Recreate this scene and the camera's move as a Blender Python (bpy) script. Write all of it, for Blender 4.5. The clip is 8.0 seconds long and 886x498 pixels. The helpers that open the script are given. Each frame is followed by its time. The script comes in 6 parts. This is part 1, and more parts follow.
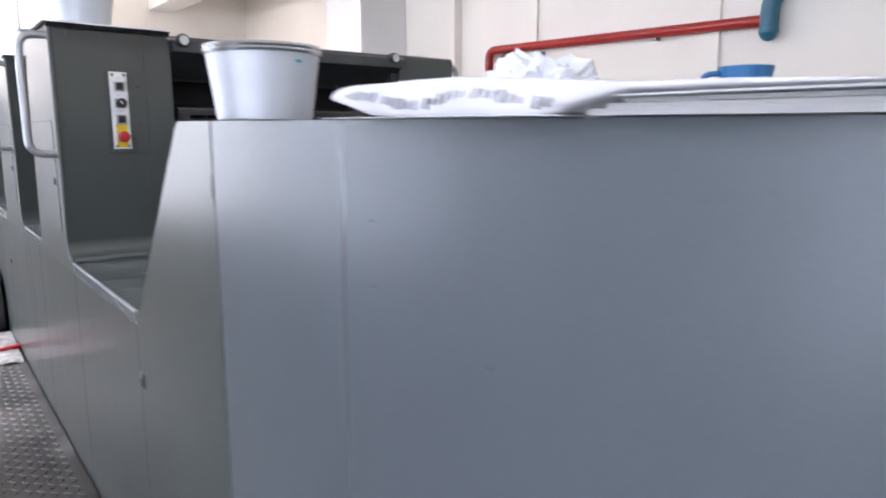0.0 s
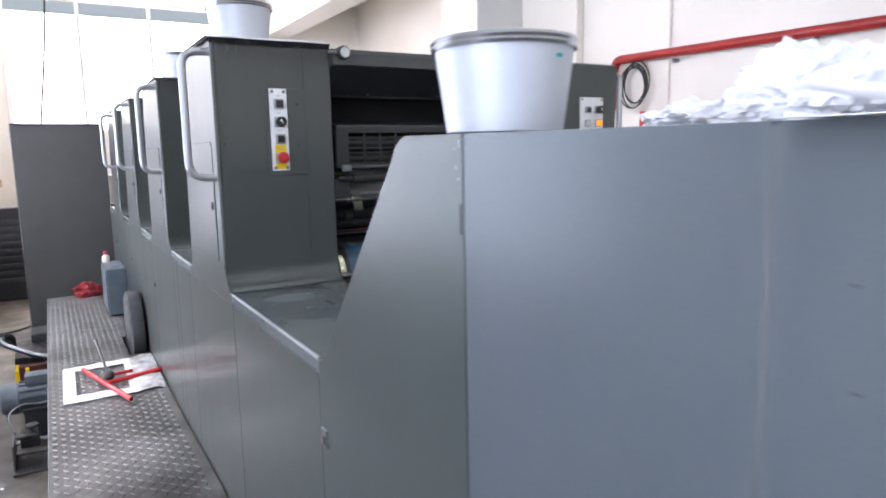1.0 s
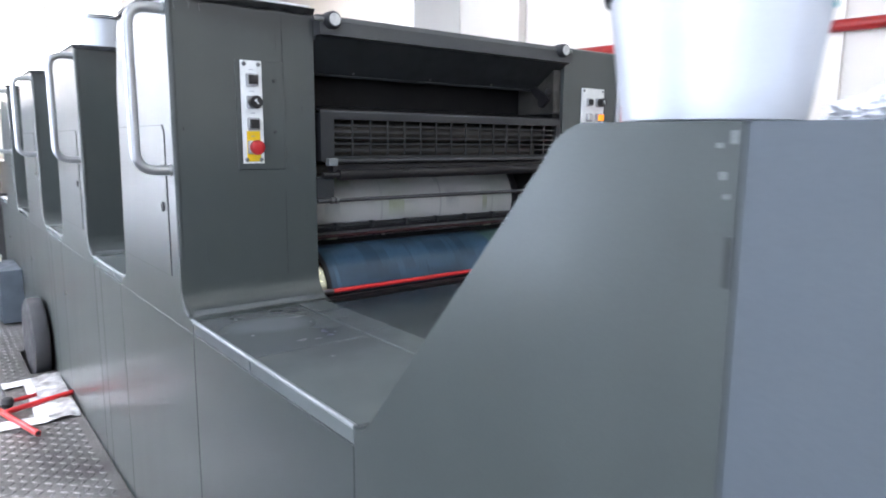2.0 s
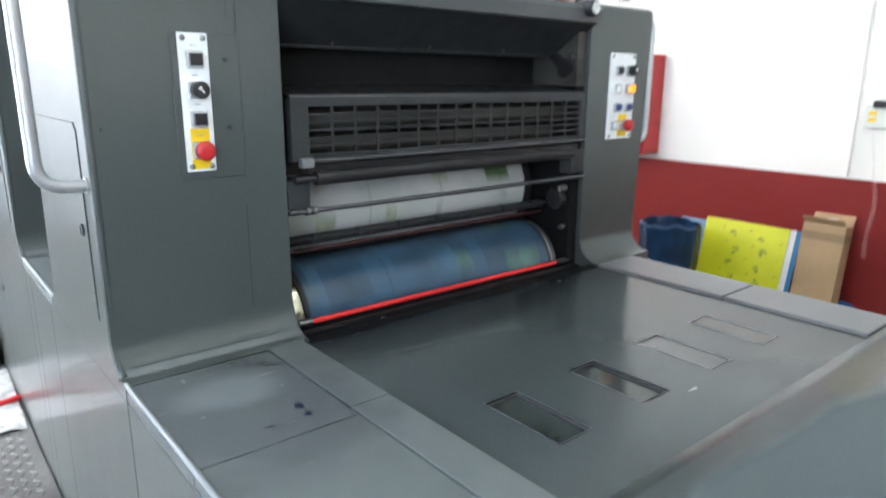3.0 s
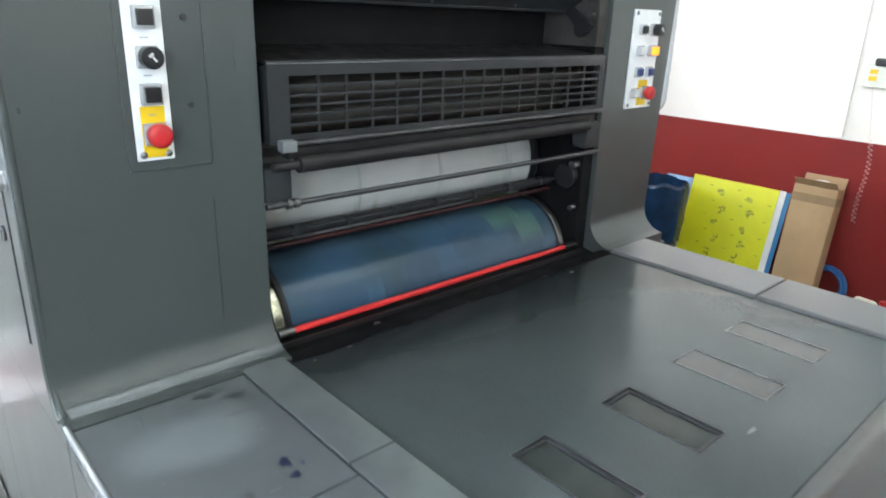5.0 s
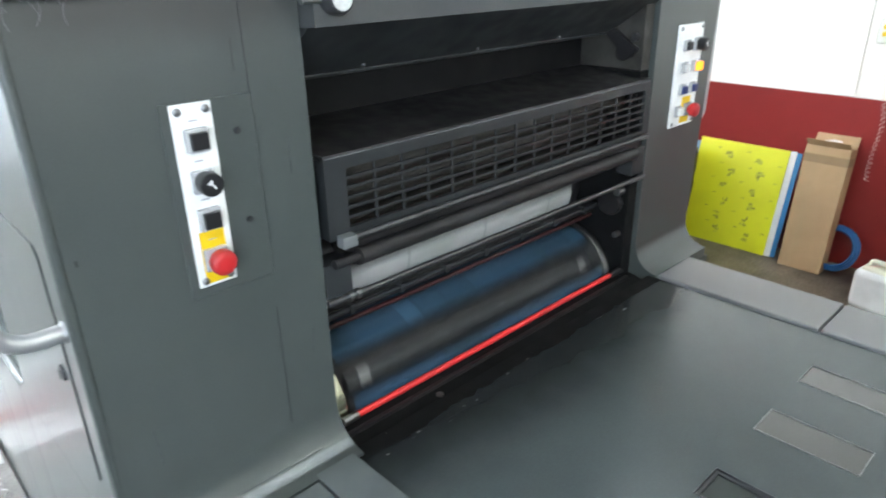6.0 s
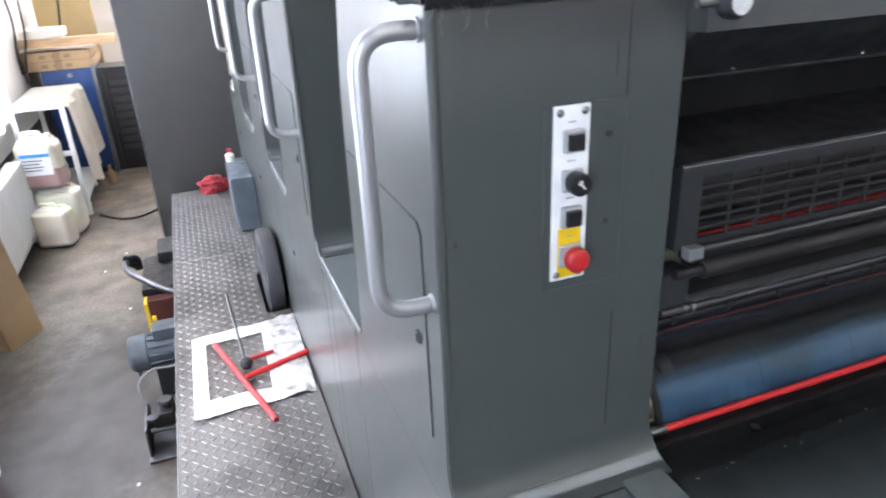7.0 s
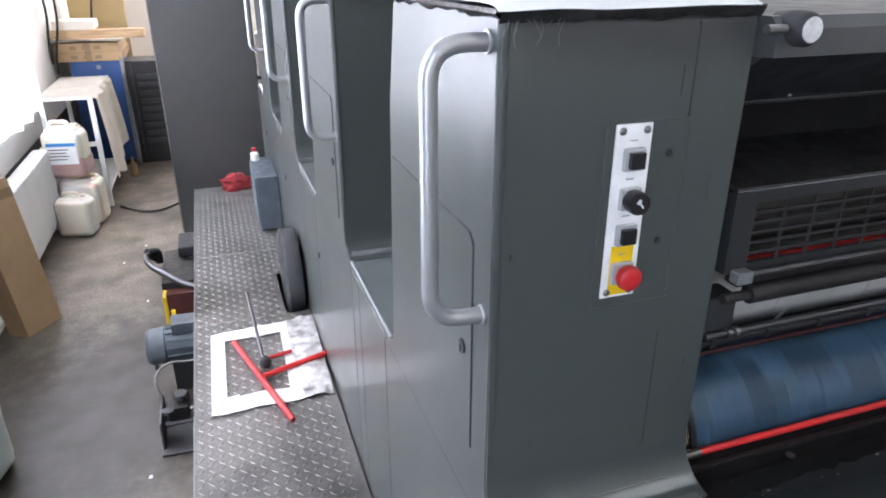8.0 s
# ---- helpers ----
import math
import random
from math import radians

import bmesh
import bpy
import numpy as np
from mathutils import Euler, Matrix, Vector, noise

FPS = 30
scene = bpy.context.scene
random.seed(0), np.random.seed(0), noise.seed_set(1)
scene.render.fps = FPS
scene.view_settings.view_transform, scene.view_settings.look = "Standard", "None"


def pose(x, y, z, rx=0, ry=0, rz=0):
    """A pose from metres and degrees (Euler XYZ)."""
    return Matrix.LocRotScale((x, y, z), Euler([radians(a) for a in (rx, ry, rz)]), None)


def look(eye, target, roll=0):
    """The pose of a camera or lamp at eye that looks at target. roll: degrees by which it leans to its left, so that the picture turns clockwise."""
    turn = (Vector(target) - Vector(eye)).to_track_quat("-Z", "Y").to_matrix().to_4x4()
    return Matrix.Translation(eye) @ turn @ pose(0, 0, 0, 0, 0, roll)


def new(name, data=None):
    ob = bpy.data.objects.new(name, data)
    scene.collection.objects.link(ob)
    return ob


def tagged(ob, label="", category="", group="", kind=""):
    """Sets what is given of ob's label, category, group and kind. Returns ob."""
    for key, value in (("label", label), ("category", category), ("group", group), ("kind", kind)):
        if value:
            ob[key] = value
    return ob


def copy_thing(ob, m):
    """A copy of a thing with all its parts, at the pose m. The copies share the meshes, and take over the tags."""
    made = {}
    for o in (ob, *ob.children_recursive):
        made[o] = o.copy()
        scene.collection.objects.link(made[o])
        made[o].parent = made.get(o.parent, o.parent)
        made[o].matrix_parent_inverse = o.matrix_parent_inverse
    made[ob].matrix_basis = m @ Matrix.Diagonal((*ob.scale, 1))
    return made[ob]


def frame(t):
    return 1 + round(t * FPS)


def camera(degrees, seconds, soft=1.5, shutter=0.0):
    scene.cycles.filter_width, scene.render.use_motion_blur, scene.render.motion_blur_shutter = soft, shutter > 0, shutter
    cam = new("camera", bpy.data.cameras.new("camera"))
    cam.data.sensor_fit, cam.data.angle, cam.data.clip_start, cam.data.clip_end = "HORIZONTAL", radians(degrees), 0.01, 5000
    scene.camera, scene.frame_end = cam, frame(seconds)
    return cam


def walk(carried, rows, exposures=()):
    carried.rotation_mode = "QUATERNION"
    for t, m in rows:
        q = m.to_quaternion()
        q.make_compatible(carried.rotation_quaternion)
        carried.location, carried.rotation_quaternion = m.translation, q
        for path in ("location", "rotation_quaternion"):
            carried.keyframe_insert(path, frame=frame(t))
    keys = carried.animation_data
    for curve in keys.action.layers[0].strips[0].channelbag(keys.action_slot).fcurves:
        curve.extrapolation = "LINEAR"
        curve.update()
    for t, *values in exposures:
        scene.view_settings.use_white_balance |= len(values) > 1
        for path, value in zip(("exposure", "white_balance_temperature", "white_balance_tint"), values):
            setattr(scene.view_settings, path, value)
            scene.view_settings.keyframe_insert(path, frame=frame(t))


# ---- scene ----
cam = camera(67.2, 8.0, 1.8, 0.6)
PATH = [
    (0, (-0.039, -0.006, 1.620), (1.191, 1.534, 1.279), 0.0),
    (0.5, (-0.125, 0.156, 1.630), (1.099, 1.708, 1.324), -0.1),
    (1, (-0.095, 0.359, 1.619), (0.906, 2.067, 1.329), -1.2),
    (1.5, (-0.108, 0.552, 1.611), (0.985, 2.204, 1.333), 0.1),
    (1.7, (-0.140, 0.655, 1.616), (1.026, 2.254, 1.327), 0.7),
    (2.8, (0.027, 1.084, 1.666), (1.292, 2.586, 1.287), 0.2),
    (3, (0.083, 1.143, 1.736), (1.317, 2.639, 1.247), 0.4),
    (3.5, (0.127, 1.257, 1.775), (1.323, 2.731, 1.145), 0.9),
    (4, (0.171, 1.338, 1.778), (1.395, 2.769, 1.104), 1.0),
    (4.2, (0.171, 1.328, 1.775), (1.405, 2.745, 1.090), 0.9),
    (5.3, (0.195, 1.459, 1.790), (1.479, 2.849, 1.142), 2.0),
    (5.5, (0.200, 1.534, 1.879), (1.497, 2.872, 1.154), 1.4),
    (6, (0.184, 1.571, 1.971), (1.442, 2.906, 1.172), -1.1),
    (6.1, (0.179, 1.572, 1.974), (1.406, 2.935, 1.173), -1.9),
    (6.3, (0.163, 1.563, 1.962), (1.217, 3.083, 1.203), -5.0),
    (6.5, (0.129, 1.624, 1.990), (0.982, 3.244, 1.186), -3.8),
    (7, (0.078, 1.646, 1.996), (0.696, 3.368, 1.186), -2.8),
    (7.5, (0.035, 1.654, 2.001), (0.599, 3.396, 1.198), -0.6),
    (8, (0.022, 1.664, 2.000), (0.617, 3.404, 1.215), -0.1),
]
EXPOSURE = [(0.0, -0.35, 7150, 23), (1.0, -0.13, 6900, 22), (1.7, 0.05, 6750, 21), (2.8, 0.45, 6900, 13), (3.5, 0.55, 7000, 12), (5.5, 0.65, 7100, 11), (6.1, 0.76, 7050, 11), (6.5, 0.75, 6850, 15), (7.0, 0.29, 6900, 20), (8.0, 0.01, 6950, 21)]
walk(cam, [(t, look(eye, target, roll)) for t, eye, target, roll in PATH], EXPOSURE)


# ---------------------------------------------------------------- light
world = bpy.data.worlds.new("sky")
scene.world = world
world.use_nodes = True
wn = world.node_tree.nodes
sky = wn.new("ShaderNodeTexSky")
sky.sky_type = "NISHITA"
sky.sun_disc = False
sky.sun_elevation = radians(48)
sky.sun_rotation = radians(250)
sky.air_density = 1.4
sky.dust_density = 3.0
wn["Background"].inputs["Strength"].default_value = 0.15
world.node_tree.links.new(sky.outputs[0], wn["Background"].inputs["Color"])

sun = new("sun", bpy.data.lights.new("sun", "SUN"))
sun.data.energy = 0.8
sun.data.angle = radians(20)
sun.data.color = (1.0, 0.96, 0.9)
sun.matrix_world = look((-8, 3, 10), (0, 5, 0))

# third opening is out of view, placed so its light misses the tower faces
WINDOWS = [(-4.6, -2.2), (-1.4, 1.0), (2.7, 4.8), (5.3, 7.9)]
SILL, LINTEL = 0.92, 3.7
WATTS = [60, 130, 120, 800]
TINTS = [(0.60, 0.77, 1.0), (0.60, 0.77, 1.0), (0.62, 0.79, 1.0), (0.73, 0.85, 1.0)]


def window_lamp(name, at, towards, sx, sy, watts, tint=(0.80, 0.89, 1.0)):
    lamp = bpy.data.lights.new(name, "AREA")
    lamp.shape, lamp.size, lamp.size_y, lamp.energy = "RECTANGLE", sx, sy, watts
    lamp.color = tint
    ob = new(name, lamp)
    ob.matrix_world = look(at, towards)
    return ob


for (a, b), watts, tint in zip(WINDOWS, WATTS, TINTS):
    mid = (a + b) / 2
    window_lamp("window_light", (-1.66, mid, (SILL + LINTEL) / 2), (0, mid, (SILL + LINTEL) / 2 - 0.2), b - a, LINTEL - SILL, watts, tint)
window_lamp("window_light", (1.0, 12.16, 3.0), (1.0, 5, 2.4), 2.9, 1.9, 180, (0.95, 0.97, 1.0))
# added weak fill from the south, where nothing is ever in view
window_lamp("window_light", (2.2, -5.2, 2.2), (2.2, 0, 1.7), 3.6, 1.7, 14, (0.98, 0.98, 1.0))


# ---------------------------------------------------------------- materials
def nodes_of(name):
    m = bpy.data.materials.new(name)
    m.use_nodes = True
    t = m.node_tree
    return m, t.nodes, t.links, t.nodes["Principled BSDF"]


def material(name, colour, rough=0.5, metal=0.0, mottle=0.12, scale=6.0, grain=0.0, grain_scale=180.0, bump=0.0, bump_scale=60.0, dirt=0.0, dirt_colour=(0.03, 0.03, 0.03), rough_var=0.12, clear=0.0, stretch=None, coord="Object", streak=0.0, scuff=0.0):
    """Base colour with two scales of mottling, optional dirt patches, uneven gloss and fine relief."""
    m, n, l, p = nodes_of(name)
    tc = n.new("ShaderNodeTexCoord")
    src = tc.outputs[coord]
    if stretch:
        mp = n.new("ShaderNodeMapping")
        mp.inputs["Scale"].default_value = stretch
        l.new(src, mp.inputs["Vector"])
        src = mp.outputs["Vector"]

    def noise_tex(sc, det=4.0):
        t = n.new("ShaderNodeTexNoise")
        t.inputs["Scale"].default_value = sc
        t.inputs["Detail"].default_value = det
        l.new(src, t.inputs["Vector"])
        return t.outputs["Fac"]

    big, fine = noise_tex(scale), noise_tex(grain_scale, 2.0)
    ramp = n.new("ShaderNodeMapRange")
    ramp.interpolation_type = "SMOOTHSTEP"
    ramp.inputs[1].default_value, ramp.inputs[2].default_value = 0.25, 0.75
    ramp.inputs[3].default_value, ramp.inputs[4].default_value = 1.0 - mottle, 1.0 + mottle
    l.new(big, ramp.inputs[0])
    ramp2 = n.new("ShaderNodeMapRange")
    ramp2.inputs[1].default_value, ramp2.inputs[2].default_value = 0.3, 0.7
    ramp2.inputs[3].default_value, ramp2.inputs[4].default_value = 1.0 - grain, 1.0 + grain
    l.new(fine, ramp2.inputs[0])
    mul = n.new("ShaderNodeMath")
    mul.operation = "MULTIPLY"
    l.new(ramp.outputs[0], mul.inputs[0])
    l.new(ramp2.outputs[0], mul.inputs[1])
    col = n.new("ShaderNodeVectorMath")
    col.operation = "SCALE"
    col.inputs[0].default_value = colour
    l.new(mul.outputs[0], col.inputs["Scale"])
    out = col.outputs["Vector"]
    gloss = None
    if streak > 0:
        # wipe marks that run down the sheet metal
        mp2 = n.new("ShaderNodeMapping")
        mp2.inputs["Scale"].default_value = (9, 9, 1.6)
        l.new(tc.outputs[coord], mp2.inputs["Vector"])
        t2 = n.new("ShaderNodeTexNoise")
        t2.inputs["Scale"].default_value, t2.inputs["Detail"].default_value = 1.0, 2.0
        l.new(mp2.outputs["Vector"], t2.inputs["Vector"])
        gloss = t2.outputs["Fac"]
        r2 = n.new("ShaderNodeMapRange")
        r2.inputs[3].default_value, r2.inputs[4].default_value = 1.0 - streak, 1.0 + streak
        l.new(gloss, r2.inputs[0])
        c2 = n.new("ShaderNodeVectorMath")
        c2.operation = "SCALE"
        l.new(out, c2.inputs[0])
        l.new(r2.outputs[0], c2.inputs["Scale"])
        out = c2.outputs["Vector"]
    if scuff > 0:
        # sparse pale nicks and rubs
        mp3 = n.new("ShaderNodeMapping")
        mp3.inputs["Scale"].default_value = (1.0, 1.0, 0.4)
        mp3.inputs["Rotation"].default_value = (0.3, 0.2, 0.0)
        l.new(tc.outputs[coord], mp3.inputs["Vector"])
        t3 = n.new("ShaderNodeTexNoise")
        t3.inputs["Scale"].default_value, t3.inputs["Detail"].default_value = 26.0, 5.0
        l.new(mp3.outputs["Vector"], t3.inputs["Vector"])
        r3 = n.new("ShaderNodeMapRange")
        r3.inputs[1].default_value, r3.inputs[2].default_value = 0.66, 0.78
        r3.inputs[3].default_value, r3.inputs[4].default_value = 0.0, scuff
        l.new(t3.outputs["Fac"], r3.inputs[0])
        mx = n.new("ShaderNodeMix")
        mx.data_type = "RGBA"
        l.new(r3.outputs[0], mx.inputs["Factor"])
        l.new(out, mx.inputs["A"])
        mx.inputs["B"].default_value = (*[c * 2.2 for c in colour], 1)
        out = mx.outputs["Result"]
    if dirt > 0:
        d = noise_tex(scale * 0.6 + 1.3, 8.0)
        dr = n.new("ShaderNodeMapRange")
        dr.inputs[1].default_value, dr.inputs[2].default_value = 0.52, 0.72
        dr.inputs[3].default_value, dr.inputs[4].default_value = 0.0, dirt
        l.new(d, dr.inputs[0])
        mix = n.new("ShaderNodeMix")
        mix.data_type = "RGBA"
        l.new(dr.outputs[0], mix.inputs["Factor"])
        l.new(out, mix.inputs["A"])
        mix.inputs["B"].default_value = (*dirt_colour, 1)
        out = mix.outputs["Result"]
    l.new(out, p.inputs["Base Color"])
    rr = n.new("ShaderNodeMapRange")
    rr.interpolation_type = "SMOOTHSTEP"
    rr.inputs[1].default_value, rr.inputs[2].default_value = 0.1, 0.9
    dull, shiny = min(1.0, rough + rough_var), max(0.02, rough - rough_var)
    if rough >= 0.285:
        shiny = max(shiny, 0.285)
    else:
        dull = min(dull, 0.27)
    rr.inputs[3].default_value, rr.inputs[4].default_value = shiny, dull
    l.new(gloss or noise_tex(scale * 2.3 + 2.0, 1.0), rr.inputs[0])
    l.new(rr.outputs[0], p.inputs["Roughness"])
    p.inputs["Metallic"].default_value = metal
    p.inputs["Coat Weight"].default_value = clear
    p.inputs["Coat Roughness"].default_value = 0.15
    if bump > 0:
        b = n.new("ShaderNodeBump")
        b.inputs["Strength"].default_value = bump
        b.inputs["Distance"].default_value = 0.004
        l.new(noise_tex(bump_scale, 5.0), b.inputs["Height"])
        l.new(b.outputs[0], p.inputs["Normal"])
    return m


def glow(name, colour, strength):
    m, n, l, p = nodes_of(name)
    p.inputs["Base Color"].default_value = (*colour, 1)
    p.inputs["Emission Color"].default_value = (*colour, 1)
    p.inputs["Emission Strength"].default_value = strength
    return m


def glass(name, colour, rough=0.03, alpha_ior=1.49):
    m, n, l, p = nodes_of(name)
    p.inputs["Base Color"].default_value = (*colour, 1)
    p.inputs["Roughness"].default_value = rough
    p.inputs["IOR"].default_value = alpha_ior
    p.inputs["Transmission Weight"].default_value = 1.0
    return m


M = {}
M["paint"] = material("press_grey_paint", (0.0530, 0.0610, 0.0570), 0.30, 0.0, 0.08, 1.6, 0.04, 320, 0.0, 300, 0.0, (0.075, 0.078, 0.085), 0.015, 0.15, None, "Object", 0.07, 0.0)
M["paint_blue"] = material("blue_grey_sheet_paint", (0.078, 0.090, 0.099), 0.30, 0.0, 0.06, 1.3, 0.04, 320, 0.0, 300, 0.0, (0, 0, 0), 0.015, 0.15, None, "Object", 0.05, 0.0)
# pale grey for rubbed edges, and for the bevel reflection on one joint
M["paint_edge"] = material("press_grey_paint_rubbed_lit_edge", (0.16, 0.165, 0.17), 0.24, 0.4, 0.05, 4.0, 0.02, 300)
# pale metallic grey that paints the highlight on the covers' foot curve
M["fillet"] = material("fillet_highlight_paint", (0.27, 0.285, 0.28), 0.24, 0.6, 0.10, 6.0, 0.04, 260, 0.0, 1, 0.0, (0, 0, 0), 0.04)
M["paint_worn"] = material("press_grey_paint_worn", (0.135, 0.150, 0.145), 0.27, 0.10, 0.13, 3.2, 0.0, 260, 0.0, 200, 0.0, (0.085, 0.095, 0.093), 0.0, 0.0)
M["deck"] = material("dark_satin_steel", (0.078, 0.092, 0.091), 0.19, 0.25, 0.07, 4.0, 0.05, 300, 0.0, 240, 0.15, (0.062, 0.072, 0.072), 0.03)
M["dark_paint"] = material("dark_grey_paint", (0.022, 0.024, 0.025), 0.42, 0.1, 0.12, 8.0, 0.05, 300, 0.03, 200)
M["roof_paint"] = material("roof_grey_paint", (0.060, 0.063, 0.063), 0.38, 0.1, 0.12, 6.0, 0.05, 300, 0.03, 200)
M["cabinet"] = material("cabinet_grey_paint", (0.049, 0.048, 0.046), 0.5, 0.0, 0.06, 3.0, 0.03, 300, 0.03, 220)
M["black"] = material("oily_black_steel", (0.018, 0.017, 0.018), 0.45, 0.3, 0.3, 12.0, 0.1, 200, 0.08, 120, 0.4, (0.035, 0.028, 0.024))
M["rubber"] = material("black_rubber", (0.025, 0.025, 0.027), 0.5, 0.0, 0.15, 20.0, 0.05)
M["roller"] = material("inky_roller", (0.030, 0.027, 0.022), 0.4, 0.0, 0.3, 7.0, 0.1, 150)
M["chrome"] = material("brushed_metal", (0.52, 0.53, 0.54), 0.28, 1.0, 0.04, 4.0, 0.03, 300, 0.0, 1, 0.0, (0, 0, 0), 0.04)
M["grip_metal"] = material("satin_grey_tube", (0.47, 0.475, 0.48), 0.34, 0.75, 0.04, 4.0, 0.03, 300, 0.0, 1, 0.0, (0, 0, 0), 0.04)
# near black with little gloss: ink, and the interior's shade put into the colour
M["ink_shade_black"] = material("inky_shaded_steel", (0.006, 0.006, 0.006), 0.6, 0.0, 0.2, 6.0, 0.1, 150, 0.02, 90)
M["ink_shade_black"].node_tree.nodes["Principled BSDF"].inputs["Specular IOR Level"].default_value = 0.14
M["grey_plastic"] = material("grey_plastic", (0.22, 0.22, 0.22), 0.45, 0.0, 0.06, 20.0)
M["steel"] = material("dull_steel", (0.25, 0.25, 0.25), 0.38, 1.0, 0.12, 20.0, 0.06, 300)
M["trim"] = material("worn_bright_edge", (0.20, 0.21, 0.21), 0.45, 0.35, 0.08, 5.0, 0.03, 300)
M["dark_steel"] = material("dark_tool_steel", (0.12, 0.12, 0.125), 0.4, 0.9, 0.1, 20.0)
M["brass"] = material("yellow_metal", (0.58, 0.56, 0.42), 0.25, 1.0, 0.15, 18.0)
M["red_bar"] = material("red_plastic", (0.60, 0.025, 0.025), 0.36, 0.0, 0.03, 9.0)
# red taken down to near black, for the bar above the blanket
M["red_dark"] = material("dark_red_plastic", (0.034, 0.006, 0.006), 0.5, 0.0, 0.35, 15.0)
M["red_faded"] = material("dull_red_plastic", (0.540, 0.030, 0.030), 0.4, 0.0, 0.2, 15.0)
M["red"] = material("red_enamel", (0.46, 0.02, 0.022), 0.35, 0.0, 0.06, 12.0)
M["yellow"] = material("yellow_label", (0.75, 0.48, 0.01), 0.45, 0.0, 0.04, 40.0)
M["white_panel"] = material("white_enamel_plate", (0.74, 0.74, 0.72), 0.38, 0.0, 0.06, 25.0, 0.02, 300, 0.0, 1, 0.25, (0.5, 0.49, 0.46))
M["button_black"] = material("black_button", (0.012, 0.012, 0.013), 0.3, 0.0, 0.05, 30.0)
M["button_blue"] = material("blue_button", (0.015, 0.03, 0.12), 0.3, 0.0, 0.05, 30.0)
M["button_white"] = material("white_button", (0.6, 0.6, 0.57), 0.35, 0.0, 0.05, 30.0)
M["bezel"] = material("clear_grey_bezel", (0.5, 0.5, 0.5), 0.2, 0.3, 0.08, 40.0)
M["lamp_orange"] = glow("lit_orange_lens", (1.0, 0.27, 0.015), 1.15)
M["tin"] = material("painted_tin", (0.56, 0.58, 0.61), 0.38, 0.3, 0.05, 9.0, 0.02, 300, 0.0, 1, 0.0, (0, 0, 0), 0.06)
M["teal_spot"] = material("teal_ink", (0.02, 0.35, 0.38), 0.4)
M["paper"] = material("white_paper", (0.80, 0.80, 0.79), 0.7, 0.0, 0.03, 14.0, 0.02, 400, 0.05, 60)
M["paper_dirty"] = material("smudged_paper", (0.76, 0.75, 0.75), 0.7, 0.0, 0.06, 10.0, 0.03, 300, 0.15, 30, 0.35, (0.45, 0.42, 0.40))
M["ink"] = material("black_ink", (0.05, 0.05, 0.055), 0.6)
M["ink_pale"] = material("faded_grey_ink", (0.34, 0.34, 0.36), 0.6)
M["foil"] = material("crumpled_foil_paper", (0.56, 0.55, 0.54), 0.34, 0.4, 0.35, 22.0, 0.1, 200, 1.0, 26, 0.9, (0.20, 0.185, 0.17))
M["rag"] = material("white_rag", (0.80, 0.80, 0.82), 0.9, 0.0, 0.06, 12.0, 0.05, 300, 0.4, 90, 0.15, (0.5, 0.52, 0.58))
M["red_rag"] = material("red_rag", (0.27, 0.02, 0.025), 0.85, 0.0, 0.2, 12.0, 0.1, 300, 0.4, 90, 0.4, (0.75, 0.35, 0.33))
M["mug"] = material("blue_plastic", (0.02, 0.16, 0.36), 0.35, 0.0, 0.06, 10.0)
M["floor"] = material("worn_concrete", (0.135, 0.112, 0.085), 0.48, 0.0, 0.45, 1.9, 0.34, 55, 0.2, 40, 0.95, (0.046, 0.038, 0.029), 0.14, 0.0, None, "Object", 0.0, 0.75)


def blotch(mat, at, reach, colour, most, grain, ragged=1.0):
    """Another colour, such as oily soil, mixed in with a ragged edge round one spot of the plan."""
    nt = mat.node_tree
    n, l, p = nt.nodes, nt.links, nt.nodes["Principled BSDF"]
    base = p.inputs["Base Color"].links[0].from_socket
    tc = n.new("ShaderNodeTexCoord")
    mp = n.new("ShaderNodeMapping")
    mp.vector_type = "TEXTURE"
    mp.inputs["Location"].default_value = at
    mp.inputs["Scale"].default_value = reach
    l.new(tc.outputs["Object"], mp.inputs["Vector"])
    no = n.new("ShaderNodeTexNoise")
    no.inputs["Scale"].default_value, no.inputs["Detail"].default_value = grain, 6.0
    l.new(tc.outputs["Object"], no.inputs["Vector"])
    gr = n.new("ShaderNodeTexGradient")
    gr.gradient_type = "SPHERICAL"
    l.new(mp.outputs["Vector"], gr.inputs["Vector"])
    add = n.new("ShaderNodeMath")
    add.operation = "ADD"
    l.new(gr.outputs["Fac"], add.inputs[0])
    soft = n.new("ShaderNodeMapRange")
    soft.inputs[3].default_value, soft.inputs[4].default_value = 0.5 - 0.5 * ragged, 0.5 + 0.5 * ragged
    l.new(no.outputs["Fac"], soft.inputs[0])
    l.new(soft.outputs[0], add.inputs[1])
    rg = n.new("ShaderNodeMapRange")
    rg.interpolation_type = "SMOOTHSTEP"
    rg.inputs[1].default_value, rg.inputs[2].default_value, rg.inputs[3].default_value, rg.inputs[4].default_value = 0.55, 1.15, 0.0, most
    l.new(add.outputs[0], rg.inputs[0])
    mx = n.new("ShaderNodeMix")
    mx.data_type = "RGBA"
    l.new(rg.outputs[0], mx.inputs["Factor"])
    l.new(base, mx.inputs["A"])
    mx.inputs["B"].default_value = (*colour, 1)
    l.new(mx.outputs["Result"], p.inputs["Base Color"])


